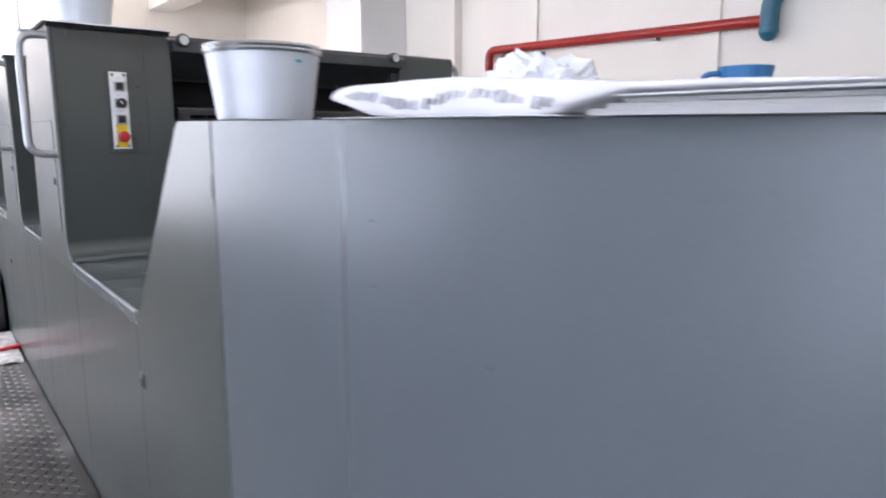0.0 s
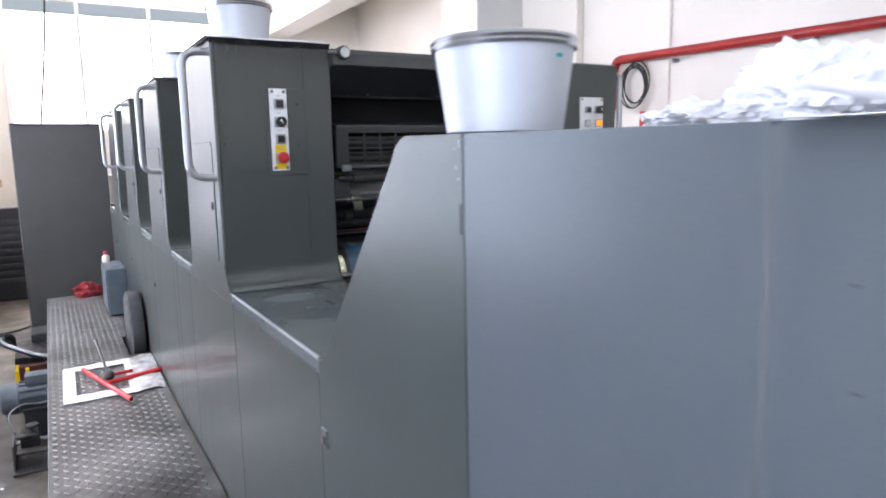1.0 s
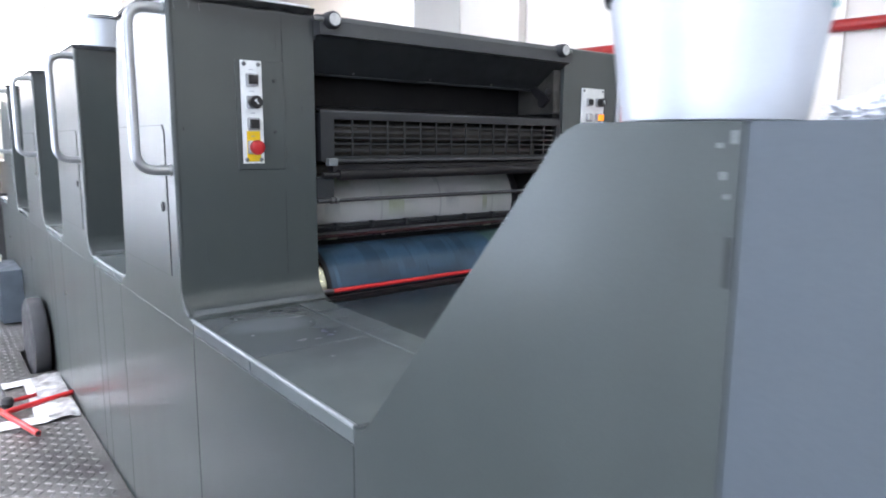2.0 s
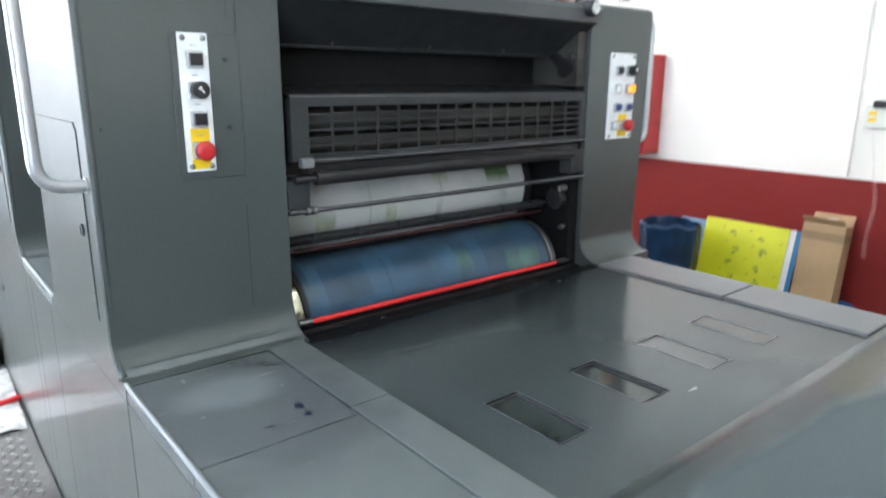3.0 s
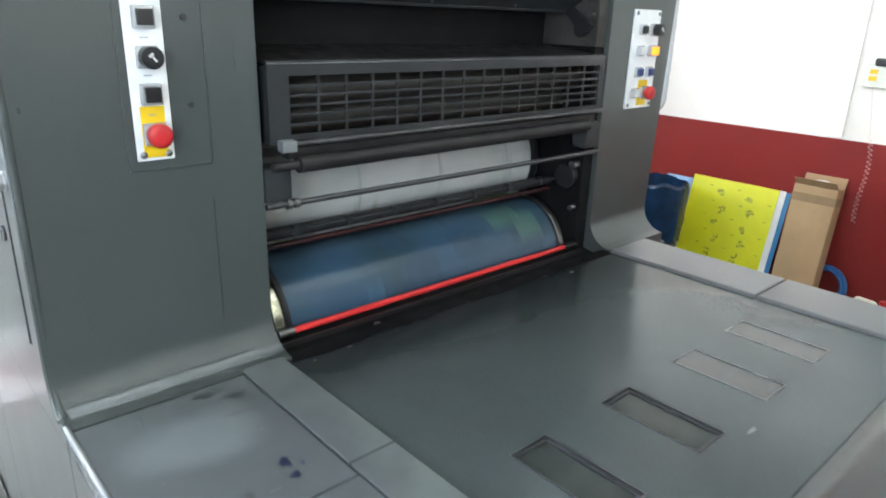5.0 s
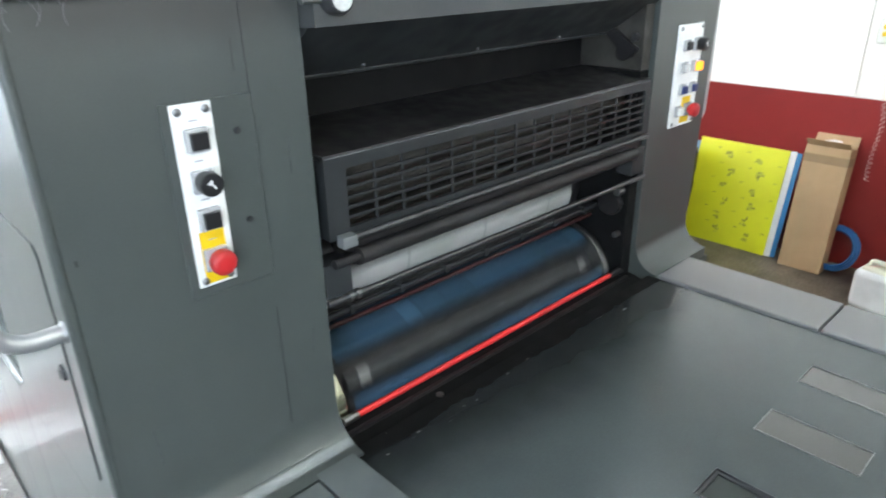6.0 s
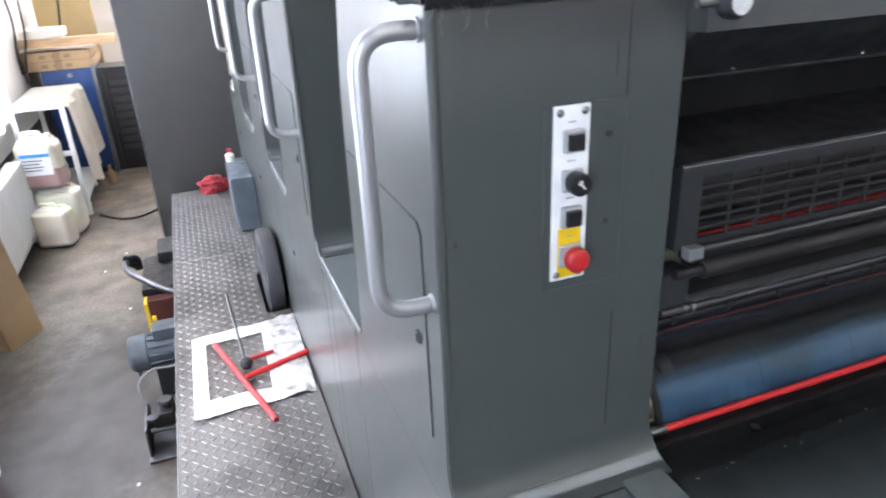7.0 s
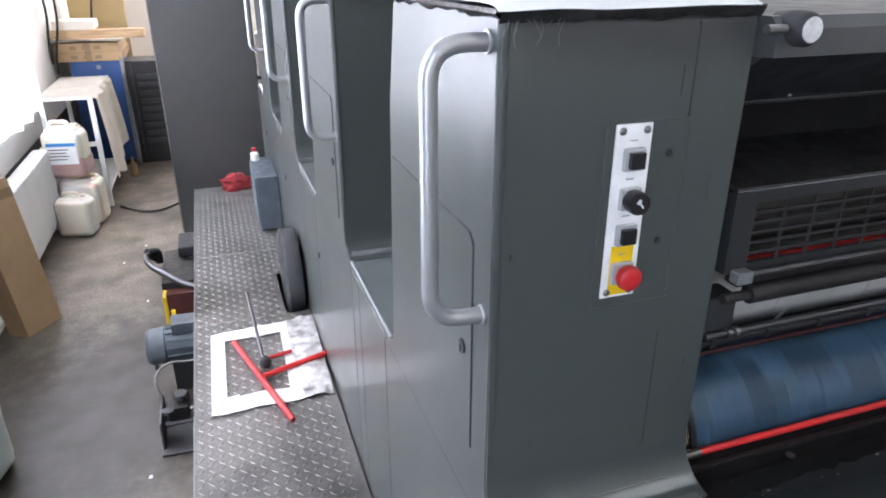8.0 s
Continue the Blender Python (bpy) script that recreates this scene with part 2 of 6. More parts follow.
# floor darker in the near aisle, with one paler speckled area
blotch(M["floor"], (-0.70, 3.7, 0.0), (1.6, 2.4, 1.0), (0.036, 0.028, 0.020), 0.78, 2.6)
blotch(M["floor"], (-0.95, 4.1, 0.0), (1.3, 1.9, 1.0), (0.026, 0.021, 0.015), 0.55, 7.0)
blotch(M["floor"], (-0.28, 3.75, 0.0), (0.55, 0.75, 1.0), (0.115, 0.095, 0.070), 0.7, 26.0)
blotch(M["floor"], (-0.55, 4.9, 0.0), (0.9, 1.2, 1.0), (0.030, 0.024, 0.018), 0.8, 15.0)
M["wall"] = material("cream_wall_paint", (0.88, 0.83, 0.76), 0.75, 0.0, 0.03, 1.2, 0.015, 120, 0.06, 70)
M["wall_white"] = material("white_wall_paint", (0.82, 0.82, 0.80), 0.75, 0.0, 0.03, 1.2, 0.015, 120, 0.06, 70)
M["dado"] = material("oxblood_gloss_paint", (0.23, 0.022, 0.020), 0.3, 0.0, 0.05, 1.5, 0.03, 90, 0.25, 5, 0.0, (0.17, 0.02, 0.02), 0.04)
M["dado_dark"] = material("dark_gloss_paint", (0.06, 0.055, 0.055), 0.45, 0.0, 0.12, 2.5, 0.04, 90, 0.1, 20)
M["pipe_red"] = material("red_pipe_paint", (0.36, 0.018, 0.016), 0.35, 0.0, 0.1, 5.0, 0.04, 120)
M["pipe_teal"] = material("teal_pipe_paint", (0.012, 0.13, 0.20), 0.35, 0.0, 0.1, 5.0, 0.04, 120)
M["carton"] = material("brown_cardboard", (0.40, 0.26, 0.14), 0.75, 0.0, 0.06, 6.0, 0.05, 200, 0.06, 120)
M["carton_dark"] = material("kraft_tape", (0.25, 0.16, 0.08), 0.6, 0.0, 0.06, 9.0)
M["wood"] = material("pale_timber", (0.50, 0.33, 0.18), 0.65, 0.0, 0.18, 8.0, 0.1, 100, 0.1, 60, 0.0, (0, 0, 0), 0.1, 0.0, (1, 8, 8))
M["plywood"] = material("ochre_board", (0.44, 0.32, 0.15), 0.7, 0.0, 0.08, 3.0, 0.06, 140)
M["can"] = material("milky_plastic", (0.74, 0.71, 0.60), 0.4, 0.0, 0.04, 6.0)
M["can"].node_tree.nodes["Principled BSDF"].inputs["Subsurface Weight"].default_value = 0.15
M["can_pink"] = material("pink_liquid_behind_plastic", (0.42, 0.27, 0.25), 0.4, 0.0, 0.05, 6.0)
M["label"] = material("white_label", (0.78, 0.79, 0.80), 0.5)
M["label_blue"] = material("blue_label_band", (0.03, 0.25, 0.62), 0.5)
M["radiator"] = material("white_radiator_enamel", (0.78, 0.79, 0.77), 0.4, 0.0, 0.04, 5.0)
M["blue_steel"] = material("blue_machine_paint", (0.012, 0.055, 0.19), 0.4, 0.0, 0.1, 5.0)
M["cloth"] = material("cream_cloth", (0.80, 0.76, 0.68), 0.9, 0.0, 0.08, 7.0, 0.05, 300, 0.3, 60, 0.2, (0.5, 0.42, 0.34))
cm, cn, cl, cp = nodes_of("thin_white_curtain")
tr = cn.new("ShaderNodeBsdfTranslucent")
tr.inputs["Color"].default_value = (0.85, 0.86, 0.88, 1)
cp.inputs["Base Color"].default_value = (0.84, 0.84, 0.84, 1)
cp.inputs["Roughness"].default_value = 0.9
mx = cn.new("ShaderNodeMixShader")
mx.inputs[0].default_value = 0.55
cl.new(cp.outputs[0], mx.inputs[1])
cl.new(tr.outputs[0], mx.inputs[2])
cl.new(mx.outputs[0], cn["Material Output"].inputs["Surface"])
M["curtain"] = cm
M["motor"] = material("blue_grey_motor_paint", (0.080, 0.098, 0.115), 0.45, 0.0, 0.15, 9.0, 0.06, 200, 0.05, 90, 0.4, (0.04, 0.045, 0.05))
M["wheel"] = material("scuffed_dark_rubber", (0.034, 0.035, 0.038), 0.5, 0.0, 0.15, 9.0, 0.06, 200, 0.05, 90)
M["yellow_plate"] = material("yellow_printing_plate", (0.62, 0.62, 0.015), 0.4, 0.0, 0.05, 6.0)
M["plate_print"] = material("olive_plate_image", (0.36, 0.37, 0.025), 0.45, 0.0, 0.4, 30.0, 0.2, 60)
M["plate_blue"] = material("pale_blue_plate", (0.20, 0.36, 0.52), 0.4, 0.0, 0.05, 6.0)
M["plate_blue_edge"] = material("blue_plate_edge", (0.03, 0.22, 0.45), 0.45, 0.0, 0.05, 6.0)
M["bag"] = material("dark_blue_plastic_film", (0.006, 0.030, 0.075), 0.18, 0.0, 0.3, 9.0, 0.05, 100, 0.9, 14)
M["hose"] = material("blue_hose", (0.01, 0.10, 0.27), 0.35)
M["cable"] = material("black_cable", (0.02, 0.02, 0.02), 0.5)
M["cord"] = material("pale_cord", (0.62, 0.52, 0.47), 0.5)
M["device"] = material("ivory_plastic", (0.70, 0.70, 0.62), 0.45, 0.0, 0.03, 20.0)
M["pump_red"] = material("faded_red_box", (0.09, 0.025, 0.018), 0.5, 0.0, 0.2, 12.0)
M["ceiling"] = material("white_ceiling", (0.80, 0.79, 0.76), 0.85, 0.0, 0.03, 1.0)
M["window_glass"] = glass("window_glass", (0.97, 0.98, 0.98), 0.01, 1.45)
M["acrylic"] = material("smoky_acrylic", (0.036, 0.042, 0.038), 0.08, 0.0, 0.2, 9.0, 0.0, 100, 0.0, 1, 0.0, (0, 0, 0), 0.03)
# paler acrylic: the wall's reflection in the two far panes is in its colour
M["acrylic_reflecting"] = material("acrylic_with_wall_reflection", (0.11, 0.108, 0.10), 0.22, 0.0, 0.08, 9.0, 0.03, 200, 0.0, 1, 0.0, (0, 0, 0), 0.03)
M["can_mint"] = material("mint_plastic", (0.68, 0.75, 0.69), 0.4, 0.0, 0.04, 6.0)
M["blanket_dark"] = material("dark_image_ghost", (0.020, 0.047, 0.075), 0.32, 0.0, 0.2, 18.0, 0.1, 120)
M["blanket_pale"] = material("pale_image_ghost", (0.039, 0.087, 0.135), 0.34, 0.0, 0.25, 14.0, 0.1, 120)
M["plate_grey"] = material("grey_image_ghost", (0.36, 0.36, 0.34), 0.4, 0.0, 0.2, 25.0, 0.1, 120)
M["tube_glow"] = glow("lit_fluorescent_tube", (0.90, 1.0, 0.93), 16.0)
M["tread"] = material("worn_tread_plate", (0.165, 0.157, 0.150), 0.40, 0.55, 0.30, 2.2, 0.22, 120, 0.1, 150, 1.0, (0.024, 0.022, 0.021), 0.10)
M["lozenge"] = material("polished_tread_lozenge", (0.24, 0.235, 0.23), 0.32, 0.8, 0.3, 2.2, 0.1, 200, 0.0, 1, 0.9, (0.07, 0.066, 0.062))
M["film_pale"] = material("clear_film_fold", (0.17, 0.175, 0.18), 0.25, 0.0, 0.2, 25.0)
M["rub"] = material("dull_rub_mark", (0.047, 0.053, 0.0535), 0.45, 0.0, 0.3, 60.0)
M["ink_blue"] = material("dried_blue_ink", (0.010, 0.014, 0.040), 0.5, 0.0, 0.3, 60.0)
M["smudge"] = material("dark_ink_smudge", (0.034, 0.037, 0.036), 0.35, 0.0, 0.3, 40.0)
blotch(M["tread"], (0.15, 1.9, 0.478), (0.9, 1.5, 1.0), (0.022, 0.020, 0.019), 0.95, 5.0)
blotch(M["lozenge"], (0.15, 1.9, 0.478), (0.9, 1.5, 1.0), (0.045, 0.042, 0.040), 0.95, 5.0)
blotch(M["paint"], (0.52, 0.0, 1.955), (0.34, 0.25, 0.10), (0.028, 0.028, 0.028), 0.7, 7.0)
blotch(M["paint_worn"], (0.47, 2.14, 1.217), (0.34, 0.40, 0.4), (0.085, 0.092, 0.094), 0.8, 8.0)
blotch(M["paint_worn"], (0.475, 2.185, 1.217), (0.13, 0.085, 0.4), (0.19, 0.21, 0.21), 0.55, 9.0, 0.7)
# deck plate darkens towards the cylinder gap, with a soft edge
blotch(M["deck"], (1.10, 2.40, 1.21), (1.6, 0.32, 0.9), (0.014, 0.015, 0.016), 0.85, 9.0, 0.3)
M["knob_cap"] = material("scuffed_pale_cap", (0.52, 0.52, 0.50), 0.5, 0.0, 0.15, 60.0, 0.08, 300)
M["smear"] = material("dried_smear", (0.14, 0.14, 0.14), 0.5, 0.0, 0.3, 60.0)
M["flake"] = material("pale_dried_flake", (0.10, 0.10, 0.095), 0.5, 0.0, 0.4, 60.0)
M["grimy"] = material("grimy_bare_frame", (0.045, 0.042, 0.036), 0.5, 0.2, 0.35, 14.0, 0.1, 120, 0.05, 60, 0.6, (0.02, 0.019, 0.017))
M["rail_paint"] = material("pale_grey_paint", (0.17, 0.166, 0.168), 0.32, 0.0, 0.03, 3.0, 0.03, 300, 0.0, 1, 0.0, (0, 0, 0), 0.0)
M["film"] = material("grimy_film", (0.055, 0.053, 0.052), 0.22, 0.0, 0.35, 25.0, 0.1, 120, 0.5, 45)


def cylinder_skin(name, colour, stain, rough, patches, green=None):
    """Rubber or metal sheet round a cylinder: pale ghosts of the printed image in blocks along it."""
    m, n, l, p = nodes_of(name)
    tc = n.new("ShaderNodeTexCoord")
    uv = n.new("ShaderNodeSeparateXYZ")
    l.new(tc.outputs["UV"], uv.inputs[0])
    comb = n.new("ShaderNodeCombineXYZ")
    l.new(uv.outputs[0], comb.inputs[0])
    l.new(uv.outputs[1], comb.inputs[1])
    br = n.new("ShaderNodeTexBrick")
    br.offset = 0.0
    br.inputs["Color1"].default_value = (*colour, 1)
    br.inputs["Color2"].default_value = (*[c * patches for c in colour], 1)
    br.inputs["Mortar"].default_value = (*[c * 0.72 for c in colour], 1)
    br.inputs["Scale"].default_value = 1.0
    br.inputs["Mortar Size"].default_value = 0.004
    br.inputs["Brick Width"].default_value = 0.235
    br.inputs["Row Height"].default_value = 0.31
    l.new(comb.outputs[0], br.inputs["Vector"])
    big = n.new("ShaderNodeTexNoise")
    big.inputs["Scale"].default_value = 5.0
    big.inputs["Detail"].default_value = 6.0
    l.new(comb.outputs[0], big.inputs["Vector"])
    r = n.new("ShaderNodeMapRange")
    r.inputs[1].default_value, r.inputs[2].default_value, r.inputs[3].default_value, r.inputs[4].default_value = 0.46, 0.66, 0.0, 0.85
    l.new(big.outputs["Fac"], r.inputs[0])
    mix = n.new("ShaderNodeMix")
    mix.data_type = "RGBA"
    l.new(r.outputs[0], mix.inputs["Factor"])
    l.new(br.outputs["Color"], mix.inputs["A"])
    mix.inputs["B"].default_value = (*stain, 1)
    l.new(mix.outputs["Result"], p.inputs["Base Color"])
    p.inputs["Roughness"].default_value = rough
    return m


M["blanket"] = cylinder_skin("blue_rubber_blanket", (0.034, 0.080, 0.128), (0.017, 0.040, 0.046), 0.3, 0.68)
M["plate_sheet"] = cylinder_skin("pale_printing_plate", (0.47, 0.46, 0.43), (0.34, 0.36, 0.31), 0.4, 0.9)
M["green_ink"] = material("green_ink_patch", (0.10, 0.17, 0.075), 0.4, 0.0, 0.3, 20.0, 0.1, 120)
M["green_ghost"] = material("green_ink_ghost", (0.055, 0.115, 0.10), 0.35, 0.0, 0.25, 20.0, 0.1, 120)
M["olive_ghost"] = material("olive_ink_ghost", (0.30, 0.32, 0.22), 0.4, 0.0, 0.25, 25.0, 0.1, 120)


# ---------------------------------------------------------------- building tools
def finish(bm, name, angle=35):
    bmesh.ops.recalc_face_normals(bm, faces=bm.faces)
    me = bpy.data.meshes.new(name)
    for f in bm.faces:
        f.smooth = True
    bm.to_mesh(me)
    bm.free()
    me.set_sharp_from_angle(angle=radians(angle))
    return me


def part(name, bm, mat, parent=None, label="", angle=35):
    me = finish(bm, name, angle)
    me.materials.append(mat)
    ob = new(name, me)
    even = ob.modifiers.new("even_normals", "WEIGHTED_NORMAL")
    even.keep_sharp = True
    if parent is not None:
        ob.parent = parent
    if label:
        ob["label"] = label
    return ob


def thing(name, label, category, group="", at=(0, 0, 0), rz=0):
    ob = new(name)
    ob.empty_display_size = 0.1
    ob.matrix_basis = pose(*at, 0, 0, rz)
    return tagged(ob, label, category, group)


def structure(name, bm, mat, label="", parent=None, angle=35):
    ob = part(name, bm, mat, parent, label, angle)
    ob["kind"] = "structure"
    return ob


def box(x0, x1, y0, y1, z0, z1, bev=0.0, seg=2, bm=None):
    own = bm is None
    b = bmesh.new()
    bmesh.ops.create_cube(b, size=1.0)
    for v in b.verts:
        v.co = Vector(((x0 + x1) / 2 + v.co.x * (x1 - x0), (y0 + y1) / 2 + v.co.y * (y1 - y0), (z0 + z1) / 2 + v.co.z * (z1 - z0)))
    if bev:
        bmesh.ops.bevel(b, geom=list(b.edges), offset=bev, segments=seg, affect="EDGES", profile=0.5)
    return b if own else merge(bm, b)


def merge(bm, other):
    me = bpy.data.meshes.new("tmp")
    other.to_mesh(me)
    other.free()
    bm.from_mesh(me)
    bpy.data.meshes.remove(me)
    return bm


def prism(points, x0, x1, bev=0.0, low=True, high=True, seg=3):
    """A profile of (y, z) corners, drawn out along x; its end rims rounded."""
    bm = bmesh.new()
    a = [bm.verts.new((x0, y, z)) for y, z in points]
    b = [bm.verts.new((x1, y, z)) for y, z in points]
    n = len(points)
    bm.faces.new(a)
    bm.faces.new(list(reversed(b)))
    for i in range(n):
        bm.faces.new((a[i], b[i], b[(i + 1) % n], a[(i + 1) % n]))
    bmesh.ops.recalc_face_normals(bm, faces=bm.faces)
    if bev:
        rim = [e for e in bm.edges if (low and e.verts[0].co.x == x0 and e.verts[1].co.x == x0) or (high and e.verts[0].co.x == x1 and e.verts[1].co.x == x1)]
        bmesh.ops.bevel(bm, geom=rim, offset=bev, segments=seg, affect="EDGES", profile=0.5)
    return bm


def arc(cy, cz, r, a0, a1, n=8):
    return [(cy + r * math.cos(radians(a0 + (a1 - a0) * i / n)), cz + r * math.sin(radians(a0 + (a1 - a0) * i / n))) for i in range(n + 1)]


def rod(p, q, r, seg=20, bev=0.0, r2=None):
    p, q = Vector(p), Vector(q)
    bm = bmesh.new()
    bmesh.ops.create_cone(bm, cap_ends=True, segments=seg, radius1=r, radius2=r if r2 is None else r2, depth=(q - p).length)
    if bev:
        rim = [e for e in bm.edges if len(e.link_faces) == 2 and any(len(f.verts) > 4 for f in e.link_faces)]
        bmesh.ops.bevel(bm, geom=rim, offset=bev, segments=2, affect="EDGES", profile=0.5)
    m = Matrix.Translation((p + q) / 2) @ (q - p).to_track_quat("Z", "Y").to_matrix().to_4x4()
    bm.transform(m)
    return bm


def rounded_path(points, r, n=7):
    """Corners of a polyline rounded off with radius r."""
    pts = [Vector(p) for p in points]
    out = [pts[0]]
    for i in range(1, len(pts) - 1):
        u, v = (pts[i - 1] - pts[i]).normalized(), (pts[i + 1] - pts[i]).normalized()
        cut = min(r, (pts[i - 1] - pts[i]).length * 0.49, (pts[i + 1] - pts[i]).length * 0.49)
        a, c = pts[i] + u * cut, pts[i] + v * cut
        for k in range(n + 1):
            s = k / n
            out.append(a * (1 - s) ** 2 + pts[i] * 2 * s * (1 - s) + c * s * s)
    out.append(pts[-1])
    return out


def tube(points, r, seg=12, closed_ends=True):
    pts = [Vector(p) for p in points]
    bm = bmesh.new()
    rings = []
    ref = Vector((0.123, 0.31, 0.94)).normalized()
    for i, p in enumerate(pts):
        d = (pts[min(i + 1, len(pts) - 1)] - pts[max(i - 1, 0)]).normalized()
        side = d.cross(ref)
        if side.length < 1e-3:
            side = d.cross(Vector((1, 0, 0)))
        side.normalize()
        up = side.cross(d).normalized()
        ref = up
        rings.append([bm.verts.new(p + r * (math.cos(2 * math.pi * k / seg) * side + math.sin(2 * math.pi * k / seg) * up)) for k in range(seg)])
    for a, b in zip(rings, rings[1:]):
        for k in range(seg):
            bm.faces.new((a[k], a[(k + 1) % seg], b[(k + 1) % seg], b[k]))
    if closed_ends:
        bm.faces.new(rings[0])
        bm.faces.new(list(reversed(rings[-1])))
    return bm


def lathe(profile, seg=40, axis="Z", at=(0, 0, 0)):
    bm = bmesh.new()
    rings = []
    for r, z in profile:
        rings.append([bm.verts.new((r * math.cos(2 * math.pi * k / seg), r * math.sin(2 * math.pi * k / seg), z)) for k in range(seg)])
    for a, b in zip(rings, rings[1:]):
        for k in range(seg):
            bm.faces.new((a[k], a[(k + 1) % seg], b[(k + 1) % seg], b[k]))
    bm.faces.new(rings[0])
    bm.faces.new(rings[-1])
    turn = {"Z": Matrix(), "X": pose(0, 0, 0, 0, 90, 0), "Y": pose(0, 0, 0, 90, 0, 0)}[axis]
    bm.transform(Matrix.Translation(at) @ turn)
    return bm


def rumpled(cx, cy, cz, sx, sy, sz, seed, rough=0.35, sub=4):
    """A crumpled heap: a flattened ball pushed in and out by noise, its foot flat."""
    bm = bmesh.new()
    bmesh.ops.create_icosphere(bm, subdivisions=sub, radius=1.0)
    for v in bm.verts:
        d = v.co.normalized()
        k = 1 + rough * (noise.noise(d * 2.1 + Vector((seed, 0, 0))) + 0.6 * noise.noise(d * 5.3 + Vector((0, seed, 0))) + 0.35 * noise.noise(d * 11 + Vector((0, 0, seed))))
        v.co = Vector((cx + d.x * sx * k, cy + d.y * sy * k, max(cz, cz + sz * 0.55 + d.z * sz * k * 0.8)))
    return bm


def sheet(x0, x1, y0, y1, z, nx, ny, height, thick=0.001):
    """A thin sheet whose height follows height(x, y)."""
    bm = bmesh.new()
    g = [[bm.verts.new((x0 + (x1 - x0) * i / nx, y0 + (y1 - y0) * j / ny, z + height(x0 + (x1 - x0) * i / nx, y0 + (y1 - y0) * j / ny))) for j in range(ny + 1)] for i in range(nx + 1)]
    for i in range(nx):
        for j in range(ny):
            bm.faces.new((g[i][j], g[i + 1][j], g[i + 1][j + 1], g[i][j + 1]))
    r = bmesh.ops.extrude_face_region(bm, geom=list(bm.faces))
    for v in [e for e in r["geom"] if isinstance(e, bmesh.types.BMVert)]:
        v.co.z += thick
    return bm


# ---------------------------------------------------------------- the hall
X_LEFT, X_RIGHT, Y_BACK, Y_FRONT, Z_TOP = -1.45, 5.0, 12.0, -5.0, 4.25
DADO = 1.12

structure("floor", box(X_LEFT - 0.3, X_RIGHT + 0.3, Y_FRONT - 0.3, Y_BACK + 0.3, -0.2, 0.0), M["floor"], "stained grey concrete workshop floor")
structure("ceiling", box(X_LEFT - 0.3, X_RIGHT + 0.3, Y_FRONT - 0.3, Y_BACK + 0.3, Z_TOP, Z_TOP + 0.2), M["ceiling"], "white plastered ceiling")


def pierced_wall(across, spans, lo, hi, z0, z1, thick):
    """Boxes of a wall along y (across 'x') or x, with openings (a, b, sill, lintel) left free."""
    bm = bmesh.new()
    t0, t1 = thick

    def block(a, b, za, zb):
        if b - a > 1e-4 and zb - za > 1e-4:
            if across == "x":
                box(t0, t1, a, b, za, zb, bm=bm)
            else:
                box(a, b, t0, t1, za, zb, bm=bm)

    at = lo
    for a, b, sill, lintel in spans:
        block(at, a, z0, z1)
        block(a, b, z0, sill)
        block(a, b, lintel, z1)
        at = b
    block(at, hi, z0, z1)
    return bm


structure("wall_west", pierced_wall("x", [(a, b, SILL, LINTEL) for a, b in WINDOWS], Y_FRONT - 0.3, Y_BACK + 0.3, 0, Z_TOP, (X_LEFT - 0.32, X_LEFT)), M["wall_white"], "white plastered wall with tall windows")
structure("wall_east", box(X_RIGHT, X_RIGHT + 0.3, Y_FRONT - 0.3, Y_BACK + 0.3, 0, Z_TOP), M["wall"], "cream plastered wall above a red dado")
structure("wall_north", pierced_wall("y", [(-0.5, 2.5, 2.0, 4.0)], X_LEFT - 0.3, X_RIGHT + 0.3, 0, Z_TOP, (Y_BACK, Y_BACK + 0.3)), M["wall"], "white plastered end wall with a high window")
structure("wall_south", pierced_wall("y", [(0.4, 4.0, 1.3, 3.1)], X_LEFT - 0.3, X_RIGHT + 0.3, 0, Z_TOP, (Y_FRONT - 0.3, Y_FRONT)), M["wall"], "cream plastered end wall")
structure("dado_east", box(X_RIGHT - 0.006, X_RIGHT - 0.001, Y_FRONT, 7.02, 0, DADO), M["dado"], "glossy oxblood red dado paint")
structure("dado_west", box(X_LEFT + 0.001, X_LEFT + 0.006, Y_FRONT, Y_BACK - 0.01, 0.0, 0.62), M["dado_dark"], "dark dado paint below the windows")
structure("column", box(4.34, X_RIGHT - 0.001, 7.04, 7.85, 0, Z_TOP - 0.001, 0.008), M["wall_white"], "white plastered square column")
structure("pilaster", box(4.9, X_RIGHT - 0.001, 5.97, 6.20, 0, Z_TOP - 0.001, 0.006), M["wall"], "shallow plastered pilaster")
structure("beam", box(3.34, 3.75, Y_FRONT, Y_BACK, 3.62, Z_TOP - 0.001, 0.01), M["ceiling"], "white ceiling beam")
structure("trim", box(X_RIGHT - 0.03, X_RIGHT - 0.001, 2.85, 2.94, DADO + 0.01, Z_TOP - 0.01, 0.004), M["wall"], "painted vertical cable duct on the wall")
structure("trim", rod((X_RIGHT - 0.02, 4.79, DADO + 0.01), (X_RIGHT - 0.02, 4.79, Z_TOP - 0.01), 0.014, 10), M["wall"], "thin painted conduit on the wall")


